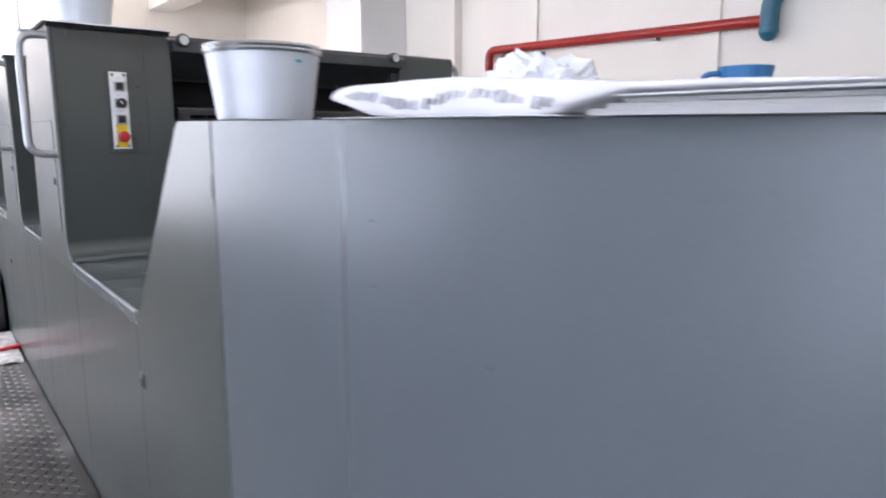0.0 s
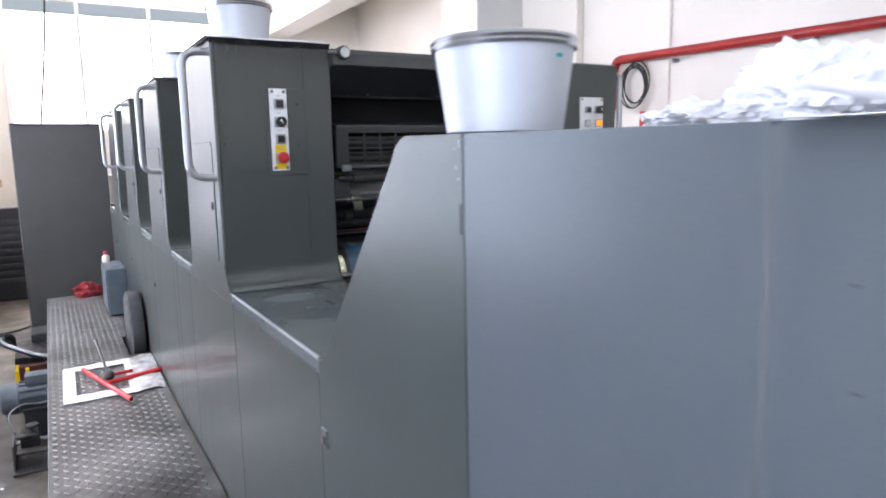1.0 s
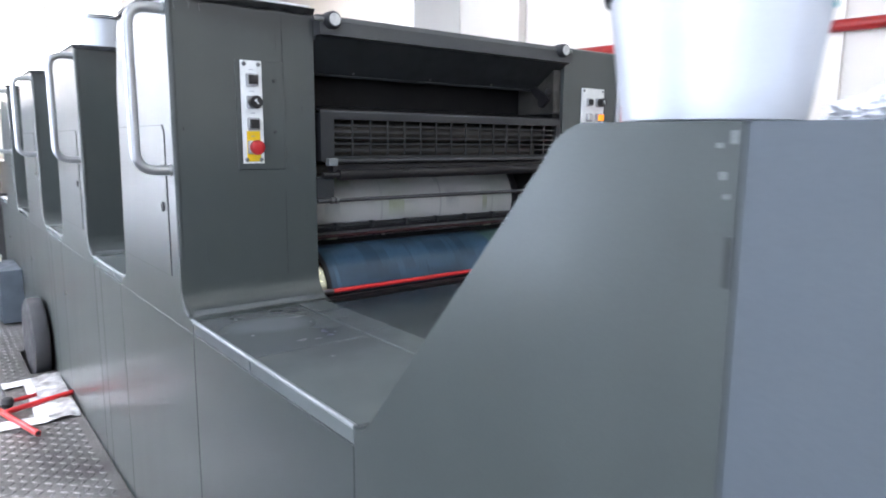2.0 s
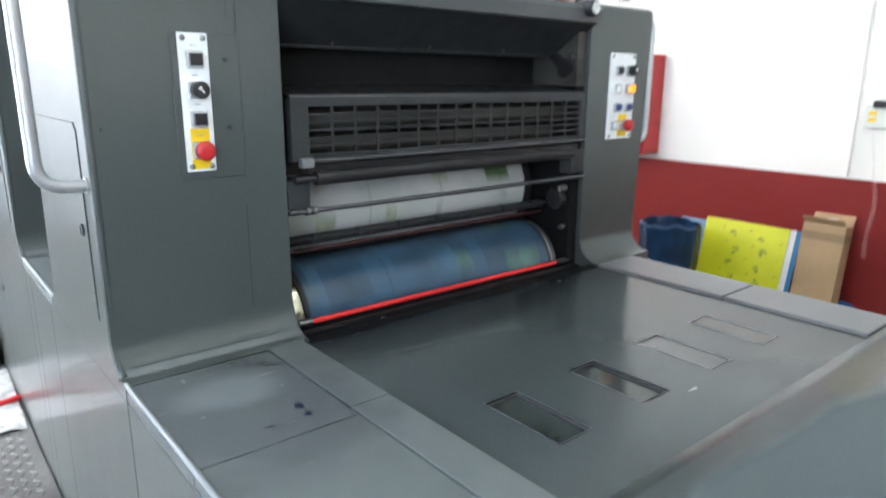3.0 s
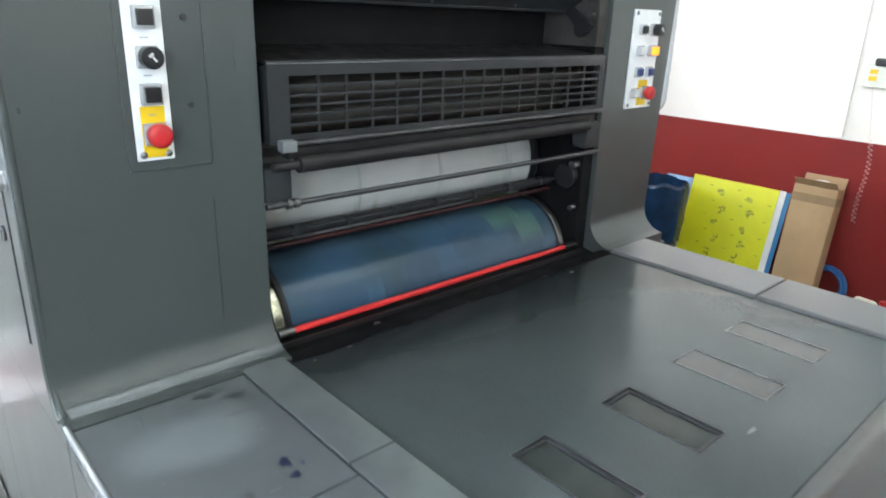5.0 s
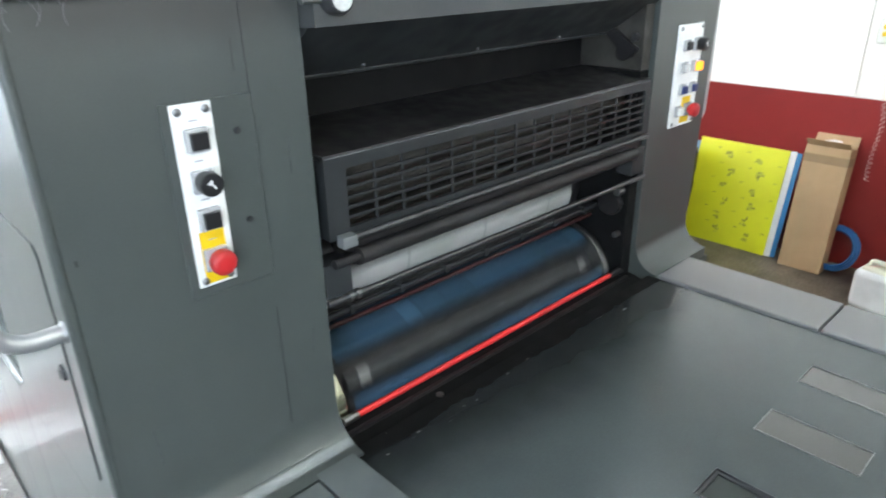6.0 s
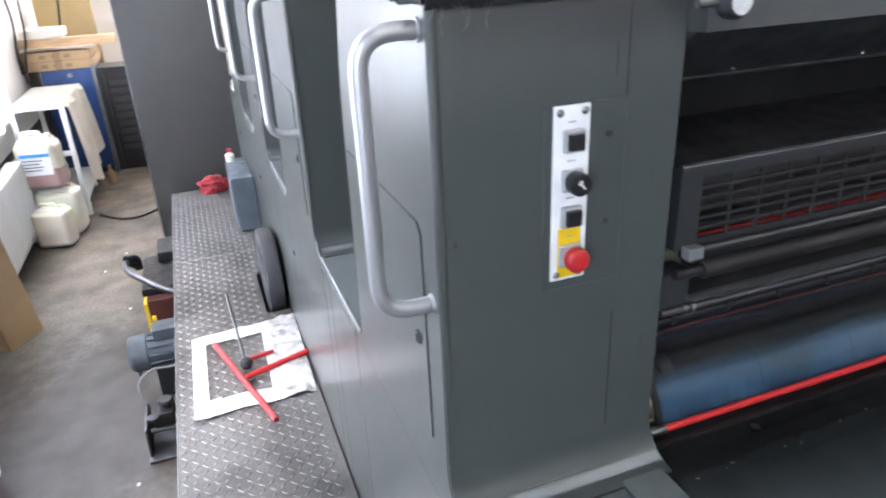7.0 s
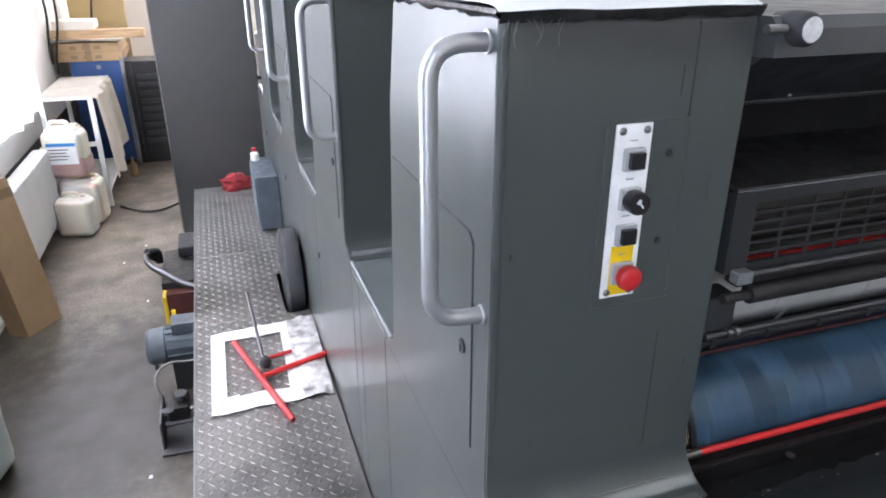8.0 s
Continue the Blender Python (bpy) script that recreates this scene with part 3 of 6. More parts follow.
def window_unit(name, axis, a, b, z0, z1, plane, bars):
    w = thing(name, "white framed workshop window with daylight behind", "window")
    w["kind"] = "structure"

    def bar(nm, a0, a1, za, zb):
        if axis == "x":
            return part(nm, box(plane - 0.03, plane + 0.03, a0, a1, za, zb, 0.004), M["radiator"], w)
        return part(nm, box(a0, a1, plane - 0.03, plane + 0.03, za, zb, 0.004), M["radiator"], w)

    bar("window_frame", a, a + 0.06, z0, z1)
    bar("window_frame", b - 0.06, b, z0, z1)
    bar("window_frame", a + 0.06, b - 0.06, z0, z0 + 0.06)
    bar("window_frame", a + 0.06, b - 0.06, z1 - 0.06, z1)
    for i in range(1, bars + 1):
        c = a + (b - a) * i / (bars + 1)
        bar("mullion", c - 0.025, c + 0.025, z0 + 0.06, z1 - 0.06)
    for i in range(bars + 1):
        c0 = a + (b - a) * i / (bars + 1) + (0.06 if i == 0 else 0.025)
        c1 = a + (b - a) * (i + 1) / (bars + 1) - (0.06 if i == bars else 0.025)
        bm = box(plane - 0.003, plane + 0.003, c0, c1, z0 + 0.06, z1 - 0.06) if axis == "x" else box(c0, c1, plane - 0.003, plane + 0.003, z0 + 0.06, z1 - 0.06)
        part("pane", bm, M["window_glass"], w).visible_shadow = False
    return w


for i, (a, b) in enumerate(WINDOWS):
    w = window_unit(f"window_{i + 1}", "x", a, b, SILL, LINTEL, X_LEFT - 0.16, 2)
    part("window_sill", box(X_LEFT - 0.12, X_LEFT + 0.10, a - 0.04, b + 0.04, SILL - 0.045, SILL - 0.002, 0.006), M["radiator"], w)
window_unit("window_5", "y", -0.5, 2.5, 2.0, 4.0, Y_BACK + 0.1, 2)
# unseen window added round the south fill lamp
window_unit("window_6", "y", 0.4, 4.0, 1.3, 3.1, Y_FRONT - 0.12, 2)


def ceiling_light(x, y):
    f = thing("ceiling_light", "white fluorescent ceiling fitting with two lit tubes", "ceiling light", "ceiling lights", (x, y, 0))
    part("tray", box(-0.64, 0.64, -0.09, 0.09, Z_TOP - 0.10, Z_TOP - 0.0005, 0.004), M["radiator"], f)
    for d in (-0.045, 0.045):
        part("tube", rod((-0.60, d, Z_TOP - 0.125), (0.60, d, Z_TOP - 0.125), 0.015, 12), M["tube_glow"], f, "lit fluorescent tube")
        for e in (-0.61, 0.61):
            part("holder", box(e - 0.01, e + 0.01, d - 0.018, d + 0.018, Z_TOP - 0.145, Z_TOP - 0.0995, 0.002), M["radiator"], f)
    return f


for y in (-2.2, 0.5):
    for x in (0.75, 2.4):
        ceiling_light(x, y)

# ---------------------------------------------------------------- the press: printing units
FACE, PITCH = 2.38, 1.088
XA, XB, XC, XD = 0.335, 0.691, 1.631, 1.92
LEDGE, TOP = 1.217, 1.95


def tower_profile():
    return [(-0.068, 1.188), (-0.068, LEDGE)] + arc(-0.068, LEDGE + 0.068, 0.068, -90, 0, 8)[1:] + [(0.0, TOP - 0.02), (0.006, TOP - 0.006), (0.02, TOP), (0.442, TOP), (0.460, TOP - 0.012), (0.505, 1.764), (0.540, LEDGE + 0.03), (0.550, LEDGE + 0.008), (0.568, LEDGE), (0.60, LEDGE), (0.60, 1.188)]


def push_button(panel, x, z, cap, side=0.03, out=0.016, y=-0.006):
    b = part("button", box(x - side / 2, x + side / 2, y - out * 0.55, y, z - side / 2, z + side / 2, 0.002), M["bezel"], panel, "clear square bezel")
    part("cap", box(x - side * 0.36, x + side * 0.36, y - out, y - out * 0.55 + 0.001, z - side * 0.36, z + side * 0.36, 0.0015), cap, b)
    return b


def selector_knob(panel, x, z, y=-0.006):
    b = part("selector_switch", box(x - 0.015, x + 0.015, y - 0.009, y, z - 0.015, z + 0.015, 0.002), M["bezel"], panel, "clear square bezel")
    part("knob", rod((x, y - 0.009, z), (x, y - 0.03, z), 0.0155, 24, 0.003), M["button_black"], b)
    arrow = box(-0.0012, 0.0012, -0.0005, 0.0005, -0.006, 0.006)
    box(-0.0035, 0.0035, -0.0005, 0.0005, 0.003, 0.007, bm=arrow)
    arrow.transform(pose(x, y - 0.0305, z, 0, -38, 0))
    part("pointer", arrow, M["white_panel"], b)
    return b


def emergency_stop(panel, x, z, y=-0.006):
    b = part("emergency_stop", box(x - 0.016, x + 0.016, y - 0.008, y, z - 0.016, z + 0.016, 0.002), M["bezel"], panel, "clear square bezel")
    part("mushroom", lathe([(0.010, 0.008), (0.012, 0.013), (0.0165, 0.016), (0.018, 0.021), (0.0172, 0.028), (0.0145, 0.031), (0.007, 0.033)], 28, "Y", (x, y, z)), M["red"], b, "red mushroom push button")
    return b


def screws(panel, x0, x1, z0, z1, y):
    for x in (x0 + 0.009, x1 - 0.009):
        for z in (z0 + 0.009, z1 - 0.009):
            part("screw", lathe([(0.0052, 0.0), (0.0052, 0.0012), (0.003, 0.003), (0.001, 0.0033)], 14, "Y", (x, y, z)), M["steel"], panel)


def grab_handle(unit, x, sign, reach):
    y = 0.033
    path = rounded_path([(x + sign * 0.02, y, 1.917), (x - sign * reach, y, 1.917), (x - sign * reach, y, 1.557), (x + sign * 0.02, y, 1.557)], 0.06)
    h = part("grab_handle", tube(path, 0.0115, 16), M["grip_metal"], unit, "bent bright metal tube handle")
    for z in (1.917, 1.557):
        part("socket", rod((x - sign * 0.004, y, z), (x + sign * 0.002, y, z), 0.0145, 18, 0.002), M["grip_metal"], h)
    return h


def side_door(unit):
    """The hinged cover on the operator's side, with rounded upper corners."""
    y0, y1, y2, z0, z1 = 0.068, 0.497, 0.520, 1.302, 1.660
    pts = [(y0, z0), (y0, z1 - 0.014), (y0 + 0.014, z1), (y1, z1), (y2, z0)]
    bm = prism(pts, XA - 0.0022, XA + 0.004, 0.0012, True, False, 1)
    d = part("side_door", bm, M["paint"], unit)
    g = 0.0018
    part("joint", prism([(y0 - g, z0 - g), (y0, z0 - g), (y0, z1 - 0.014), (y0 + 0.014, z1), (y1, z1), (y1, z1 + g), (y0 + 0.012, z1 + g), (y0 - g, z1 - 0.012)], XA - 0.0008, XA + 0.004), M["rubber"], d)
    part("joint", box(XA - 0.0008, XA + 0.004, y0, y2, z0 - g, z0), M["rubber"], d)
    k = part("lock", rod((XA - 0.006, 0.102, 1.467), (XA, 0.102, 1.467), 0.012, 16, 0.002), M["rubber"], d, "black lock cylinder")
    part("key_slot", box(XA - 0.0085, XA - 0.0055, 0.099, 0.105, 1.460, 1.474), M["steel"], k)
    return d


def base_panels(unit):
    cuts = (-0.068, 0.628, 0.922, PITCH - 0.069)
    for a, b in zip(cuts, cuts[1:]):
        part("base_panel", box(XA, XA + 0.06, a + 0.0012, b - 0.0012, 0.02, 1.187, 0.003), M["paint"], unit)
        part("joint", box(XA + 0.008, XA + 0.02, b - 0.003, b + 0.003, 0.02, 1.18), M["rubber"], unit)
    part("ledge", box(XA, XB, 0.6005, PITCH - 0.0685, 1.188, LEDGE, 0.004), M["paint_worn"], unit)
    part("ledge", box(XB + 0.0005, XD - 0.12, 0.6005, PITCH - 0.0685, 1.15, LEDGE - 0.012), M["deck"], unit)
    part("edge_trim", rod((XA + 0.004, 0.575, LEDGE - 0.0025), (XA + 0.004, PITCH - 0.07, LEDGE - 0.0015), 0.0046, 14), M["trim"], unit, "bright worn metal edge")
    part("core", box(XA + 0.062, XD - 0.05, -0.06, PITCH - 0.075, 0.01, 1.14), M["black"], unit)
    part("drive_side_panel", box(XD - 0.048, XD - 0.004, -0.068, PITCH - 0.07, 0.02, 1.187, 0.003), M["paint"], unit)


def tower_gear(unit, mat_skin, film_skin):
    """All that every printing unit has on the outside."""
    part("operator_cover", prism(tower_profile(), XA, XB, 0.011, True, False), M["paint"], unit)
    shell = prism(tower_profile(), XC, XD, 0.011, False, True)
    for v in shell.verts:
        if v.co.x > 1.75 and v.co.y < 0.1:
            v.co.x -= 0.028 * max(0.0, min(1.0, (1.80 - v.co.z) / 0.55))
    part("drive_cover", shell, M["paint"], unit)
    part("edge_moulding", tube([(XA + 0.0062, y + 0.004, z) for y, z in arc(-0.068, LEDGE + 0.068, 0.0722, -90, 0, 8)[2:] + [(0.002, 1.5), (0.002, TOP - 0.006)]], 0.0082, 14), M["paint"], unit)
    # thin strip on the foot curve, its colour standing for the overhead highlight
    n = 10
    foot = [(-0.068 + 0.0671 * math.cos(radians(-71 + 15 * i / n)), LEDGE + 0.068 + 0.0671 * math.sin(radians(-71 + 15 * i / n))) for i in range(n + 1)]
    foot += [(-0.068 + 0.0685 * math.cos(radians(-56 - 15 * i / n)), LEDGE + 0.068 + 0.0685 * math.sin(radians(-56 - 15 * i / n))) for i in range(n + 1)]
    part("fillet_highlight", prism(foot, XA + 0.013, XB - 0.004), M["fillet"], unit, "pale highlight strip along the foot of the cover")
    part("crease", tube([(x, -0.068 + 0.0672 * math.cos(radians(-52)), LEDGE + 0.068 + 0.0672 * math.sin(radians(-52))) for x in (XA + 0.02, XB - 0.05)], 0.0008, 6), M["paint_edge"], unit)
    tray = bmesh.new()
    box(XA - 0.006, XB + 0.004, -0.008, 0.452, TOP + 0.0005, TOP + 0.0045, 0.0015, bm=tray)
    mat = part("top_mat", tray, mat_skin, unit, "curled mat")
    flap = bmesh.new()
    rows = []
    for i in range(61):
        x = XA - 0.004 + (XB - XA + 0.004) * i / 60
        w = noise.noise(Vector((x * 16, 1.0, 0.0))) + 0.5 * noise.noise(Vector((x * 47, 4.0, 0.0)))
        low = 0.010 + 0.008 * w
        out = 0.0035 + 0.002 * noise.noise(Vector((x * 30, 7.0, 0.0)))
        rows.append([flap.verts.new(q) for q in ((x, 0.03, TOP + 0.006), (x, 0.0, TOP + 0.0056), (x, -0.0085 - out, TOP + 0.002), (x, -0.004 - out, TOP - low * 0.55), (x, -0.0015 - 0.4 * out, TOP - low))])
    for p, q in zip(rows, rows[1:]):
        for k in range(4):
            flap.faces.new((p[k], p[k + 1], q[k + 1], q[k]))
    bmesh.ops.solidify(flap, geom=list(flap.faces), thickness=0.0012)
    part("film", flap, film_skin, mat, "wrinkled film hanging over the edge")
    grab_handle(unit, XA, 1, 0.075)
    grab_handle(unit, XD, -1, 0.048)
    side_door(unit)
    base_panels(unit)
    # block behind the cylinders, coloured near black for the shade inside the unit
    part("hood", box(XB + 0.001, XC - 0.001, 0.18, 0.50, 1.16, TOP - 0.012, 0.004), M["ink_shade_black"], unit)
    part("roof_cover", prism([(-0.034, 1.891), (-0.034, 1.925), (-0.02, 1.94), (0.42, TOP - 0.006), (0.48, TOP - 0.03), (0.48, 1.90), (-0.01, 1.89)], XB + 0.002, XC - 0.002, 0.002), M["roof_paint"], unit)


def printing_unit(label, y, mat_skin, film_skin):
    u = thing("printing_unit", label, "printing press unit", "printing units in line", (0, y, 0))
    tower_gear(u, mat_skin, film_skin)
    return u


unit_one = printing_unit("grey printing unit with open front showing turning cylinders", FACE, M["dark_paint"], M["film"])
plain = printing_unit("grey printing unit with tube handle and side door", FACE + PITCH, M["grey_plastic"], M["film_pale"])
part("lock", rod((XA - 0.004, 0.59, 0.965), (XA, 0.59, 0.965), 0.011, 14), M["rubber"], plain)
for k in (2, 3):
    copy_thing(plain, pose(0, FACE + k * PITCH, 0))


def front_of_unit(u):
    # operator's control strip
    x0, x1, z0, z1 = 0.495, 0.549, 1.571, 1.8155
    cover = part("cover_plate", box(0.484, 0.607, -0.0025, 0.004, 1.556, 1.8165, 0.001, 1), M["dark_paint"], u)
    cover.data.materials[0] = M["paint"]
    for z in (1.771, 1.648):
        part("screw", rod((0.580, -0.0055, z), (0.580, -0.002, z), 0.0045, 12, 0.001), M["rubber"], cover)
    p = part("control_panel", box(x0, x1, -0.006, -0.002, z0, z1, 0.002), M["white_panel"], u, "white enamel control strip with push buttons")
    screws(p, x0, x1, z0, z1, -0.006)
    push_button(p, 0.522, 1.770, M["button_black"])
    selector_knob(p, 0.522, 1.717)
    push_button(p, 0.522, 1.666, M["button_black"])
    part("yellow_field", box(0.505, 0.539, -0.0072, -0.0058, 1.576, 1.649), M["yellow"], p)
    emergency_stop(p, 0.522, 1.610)
    for z in (1.794, 1.743, 1.692, 1.637):
        part("inscription", box(0.516, 0.527, -0.0076, -0.0056, z - 0.0008, z + 0.0008), M["ink_pale"], p)
    part("joint", box(0.6045, 0.6063, -0.0006, 0.003, 1.8165, TOP - 0.015), M["rubber"], u)
    part("joint", box(0.604, 0.6052, -0.0006, 0.003, 1.29, 1.50), M["rubber"], u)
    part("scratch", box(0.588, 0.5892, -0.0006, 0.003, 1.845, 1.885), M["rubber"], u)
    hem = bmesh.new()
    rows = []
    for i in range(41):
        y = -0.006 + 0.43 * i / 40
        low = 0.006 + 0.007 * (noise.noise(Vector((y * 18, 2.0, 0.0))) + 0.5 * noise.noise(Vector((y * 45, 6.0, 0.0))))
        rows.append([hem.verts.new(q) for q in ((XA + 0.03, y, TOP + 0.006), (XA - 0.007, y, TOP + 0.005), (XA - 0.0095, y, TOP), (XA - 0.004, y, TOP - max(0.002, low)))])
    for p, q in zip(rows, rows[1:]):
        for k in range(3):
            hem.faces.new((p[k], p[k + 1], q[k + 1], q[k]))
    bmesh.ops.solidify(hem, geom=list(hem.faces), thickness=0.001)
    part("film", hem, M["film"], u, "grimy film folded over the edge")
    for i in range(9):
        x = XA + 0.004 + 0.009 * i
        lean = 0.006 * math.sin(i * 2.1)
        part("film_strand", tube([(x + lean * q + 0.003 * math.sin(q * 5 + i), -0.005 - 0.002 * math.sin(q * 3), TOP - 0.002 - (0.022 + 0.014 * math.sin(i * 1.7)) * q) for q in [j / 8 for j in range(9)]], 0.00035, 6), M["film_pale"], u)
    for x, z, h, lean in ((0.655, 1.72, 0.05, 0.0), (0.66, 1.42, 0.04, 0.004), (0.40, 1.36, 0.06, -0.004)):
        rub = box(-0.0010, 0.0010, -0.0004, 0.002, -h / 2, h / 2)
        rub.transform(pose(x, 0, z, 0, math.degrees(math.atan2(lean, h)), 0))
        part("rub_mark", rub, M["rub"], u)
    part("dent", box(0.3565, 0.3605, -0.0005, 0.002, 1.648, 1.656), M["rubber"], u)
    # drive side control strip
    x0, x1 = 1.723, 1.8415
    q = part("control_panel", box(x0, x1, -0.006, 0.001, z0, z1 + 0.002, 0.002), M["white_panel"], u, "white enamel control strip with a lit lamp")
    screws(q, x0, x1, z0, z1 + 0.002, -0.006)
    push_button(q, 1.757, 1.769, M["button_black"], 0.026)
    selector_knob(q, 1.808, 1.769)
    push_button(q, 1.757, 1.717, M["button_white"], 0.026)
    push_button(q, 1.808, 1.717, M["lamp_orange"], 0.028, 0.022)
    push_button(q, 1.757, 1.664, M["button_blue"], 0.026)
    push_button(q, 1.808, 1.664, M["button_blue"], 0.026)
    part("yellow_field", box(1.770, 1.812, -0.0072, -0.0058, 1.578, 1.643), M["yellow"], q)
    push_button(q, 1.750, 1.611, M["button_white"], 0.026)
    emergency_stop(q, 1.796, 1.611)
    # roof and ink fountain
    for x, s in ((0.724, 1), (1.576, -1)):
        k = part("locking_knob", lathe([(0.012, -0.062), (0.019, -0.055), (0.0215, -0.03), (0.0215, -0.008), (0.019, -0.002), (0.017, 0.0)], 28, "Y", (x, -0.056, 1.926)), M["rubber"], u, "black knob with a white cap")
        part("knob_cap", rod((x, -0.0573, 1.926), (x, -0.0542, 1.926), 0.0155, 24, 0.001), M["knob_cap"], k)
        part("knob_stem", rod((x - s * 0.05, -0.035, 1.926), (x, -0.035, 1.926), 0.006, 10), M["steel"], k)
    part("fountain_cover", prism([(-0.015, 1.8895), (0.101, 1.807), (0.115, 1.815), (0.02, 1.8895)], XB + 0.003, XC - 0.003), M["dark_paint"], u)
    part("fountain_rail", rod((XB + 0.004, 0.101, 1.806), (XC - 0.004, 0.101, 1.806), 0.0035, 8), M["dark_paint"], u)
    for x in (0.86, 1.13, 1.38):
        part("bolt", rod((x, 0.088, 1.812), (x, 0.094, 1.822), 0.0036, 10), M["steel"], u)
    part("hub", rod((1.585, 0.06, 1.765), (1.615, 0.06, 1.765), 0.019, 18, 0.003), M["black"], u)
    part("bolt", rod((1.58, 0.03, 1.80), (1.597, 0.03, 1.80), 0.009, 12, 0.002), M["dark_steel"], u)
    arm = prism([(0.02, 1.775), (0.035, 1.785), (0.135, 1.850), (0.15, 1.842), (0.06, 1.765), (0.035, 1.755)], 1.578, 1.590, 0.002)
    part("fountain_arm", arm, M["black"], u, "black swing arm of the ink fountain")
    part("cam", rod((1.570, 0.14, 1.842), (1.593, 0.14, 1.842), 0.016, 18, 0.002), M["grimy"], u)
    # finger guard with its grille
    g = part("finger_guard", prism([(-0.003, 1.700), (-0.001, 1.708), (0.005, 1.7085), (0.179, 1.726), (0.179, 1.722), (0.007, 1.703)], XB + 0.015, XC - 0.013), M["black"], u)
    gx0, gx1, gz0, gz1 = 0.745, 1.598, 1.588, 1.684
    fr = bmesh.new()
    box(XB + 0.015, gx0, -0.003, 0.005, 1.574, 1.703, bm=fr)
    box(gx1, XC - 0.013, -0.003, 0.005, 1.574, 1.703, bm=fr)
    box(gx0, gx1, -0.003, 0.005, gz1, 1.703, bm=fr)
    box(gx0, gx1, -0.003, 0.005, 1.574, gz0, bm=fr)
    part("guard_frame", fr, M["dark_paint"], g)
    part("rubbed_edge", rod((XB + 0.016, -0.0025, 1.7035), (XC - 0.014, -0.0025, 1.7035), 0.0016, 8), M["paint_edge"], g)
    for i in range(1, 15):
        x = gx0 + (gx1 - gx0) * i / 15
        part("grille_bar", box(x - 0.0022, x + 0.0022, -0.001, 0.003, gz0, gz1), M["dark_paint"], g)
    for i in range(1, 6):
        z = gz0 + (gz1 - gz0) * i / 6
        part("grille_bar", box(gx0, gx1, -0.0015, 0.0025, z - 0.0022, z + 0.0022), M["dark_paint"], g)
    part("end_plate", box(XB + 0.015, XB + 0.019, 0.005, 0.17, 1.574, 1.70), M["dark_paint"], g)
    # rollers and rods
    for y, z, r in ((0.075, 1.655, 0.030), (0.125, 1.600, 0.034), (0.150, 1.680, 0.026)):
        part("ink_roller", rod((0.72, y, z), (1.60, y, z), r, 24), M["roller"], u)
    part("ink_roller", rod((0.72, 0.118, 1.545), (1.60, 0.118, 1.545), 0.0165, 20), M["roller"], u)
    part("safety_bar", rod((0.80, 0.090, 1.541), (1.60, 0.090, 1.541), 0.0065, 12), M["red_faded"], u, "dull red safety bar")
    part("guard_rod", rod((0.742, -0.012, 1.574), (1.612, -0.012, 1.576), 0.0055, 12), M["dark_steel"], u)
    part("clip", box(0.718, 0.746, -0.022, -0.002, 1.562, 1.582, 0.003), M["trim"], u)
    part("cross_roller", rod((0.752, -0.010, 1.538), (1.560, -0.010, 1.542), 0.0145, 18), M["black"], u)
    part("cross_roller_journal", rod((0.705, -0.010, 1.538), (0.752, -0.010, 1.538), 0.008, 12), M["black"], u)
    part("cross_beam", box(0.74, 1.60, 0.0, 0.03, 1.545, 1.566, 0.003), M["black"], u)
    part("bearing_block", box(XB + 0.002, 0.745, 0.0, 0.045, 1.475, 1.535, 0.004), M["dark_paint"], u)
    part("bearing_block", box(1.575, XC - 0.002, 0.0, 0.045, 1.48, 1.548, 0.004), M["dark_paint"], u)
    part("tie_rod", rod((XB + 0.002, -0.002, 1.470), (XC - 0.002, -0.002, 1.470), 0.0055, 12), M["dark_steel"], u)
    for x in (0.735, 0.75):
        part("collar", rod((x - 0.004, -0.002, 1.470), (x + 0.004, -0.002, 1.470), 0.009, 12), M["steel"], u)
    part("clamp_rail", box(0.715, 1.58, 0.100, 0.118, 1.370, 1.392, 0.004), M["black"], u)
    part("clamp_rod", rod((0.715, 0.095, 1.386), (1.58, 0.095, 1.386), 0.006, 12), M["dark_paint"], u)
    for i in range(7):
        x = 0.80 + i * 0.12
        part("clamp", box(x - 0.006, x + 0.006, 0.086, 0.104, 1.377, 1.396, 0.002), M["dark_paint"], u)
    part("safety_bar", rod((0.72, 0.104, 1.358), (1.57, 0.104, 1.358), 0.005, 12), M["red_dark"], u, "dull red safety bar")
    part("safety_bar", rod((0.744, 0.019, 1.218), (1.550, 0.019, 1.218), 0.0064, 16, 0.001), M["red_bar"], u, "bright red safety bar")
    part("apron_rail", box(XB + 0.004, XC - 0.03, -0.006, 0.004, 1.198, 1.208, 0.002), M["black"], u)
    part("bar_socket", rod((0.712, 0.019, 1.218), (0.744, 0.019, 1.218), 0.0085, 12), M["steel"], u)
    part("bar_socket", rod((1.550, 0.019, 1.218), (1.60, 0.019, 1.218), 0.0085, 12), M["black"], u)
    part("apron", prism([(-0.045, 1.188), (-0.045, 1.192), (0.022, 1.206), (0.036, 1.206), (0.036, 1.16), (0.0, 1.16)], XB + 0.002, XC - 0.002), M["ink_shade_black"], u, "oily black apron plate")
    # lower side frame takes the same painted-in shade
    part("inner_frame", box(1.592, XC - 0.001, 0.012, 0.45, 1.16, 1.725, 0.003), M["ink_shade_black"], u)
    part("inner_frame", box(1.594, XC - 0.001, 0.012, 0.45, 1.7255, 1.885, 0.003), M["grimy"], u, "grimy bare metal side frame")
    part("inner_frame", box(XB + 0.001, XB + 0.008, 0.012, 0.45, 1.16, 1.885, 0.003), M["black"], u)
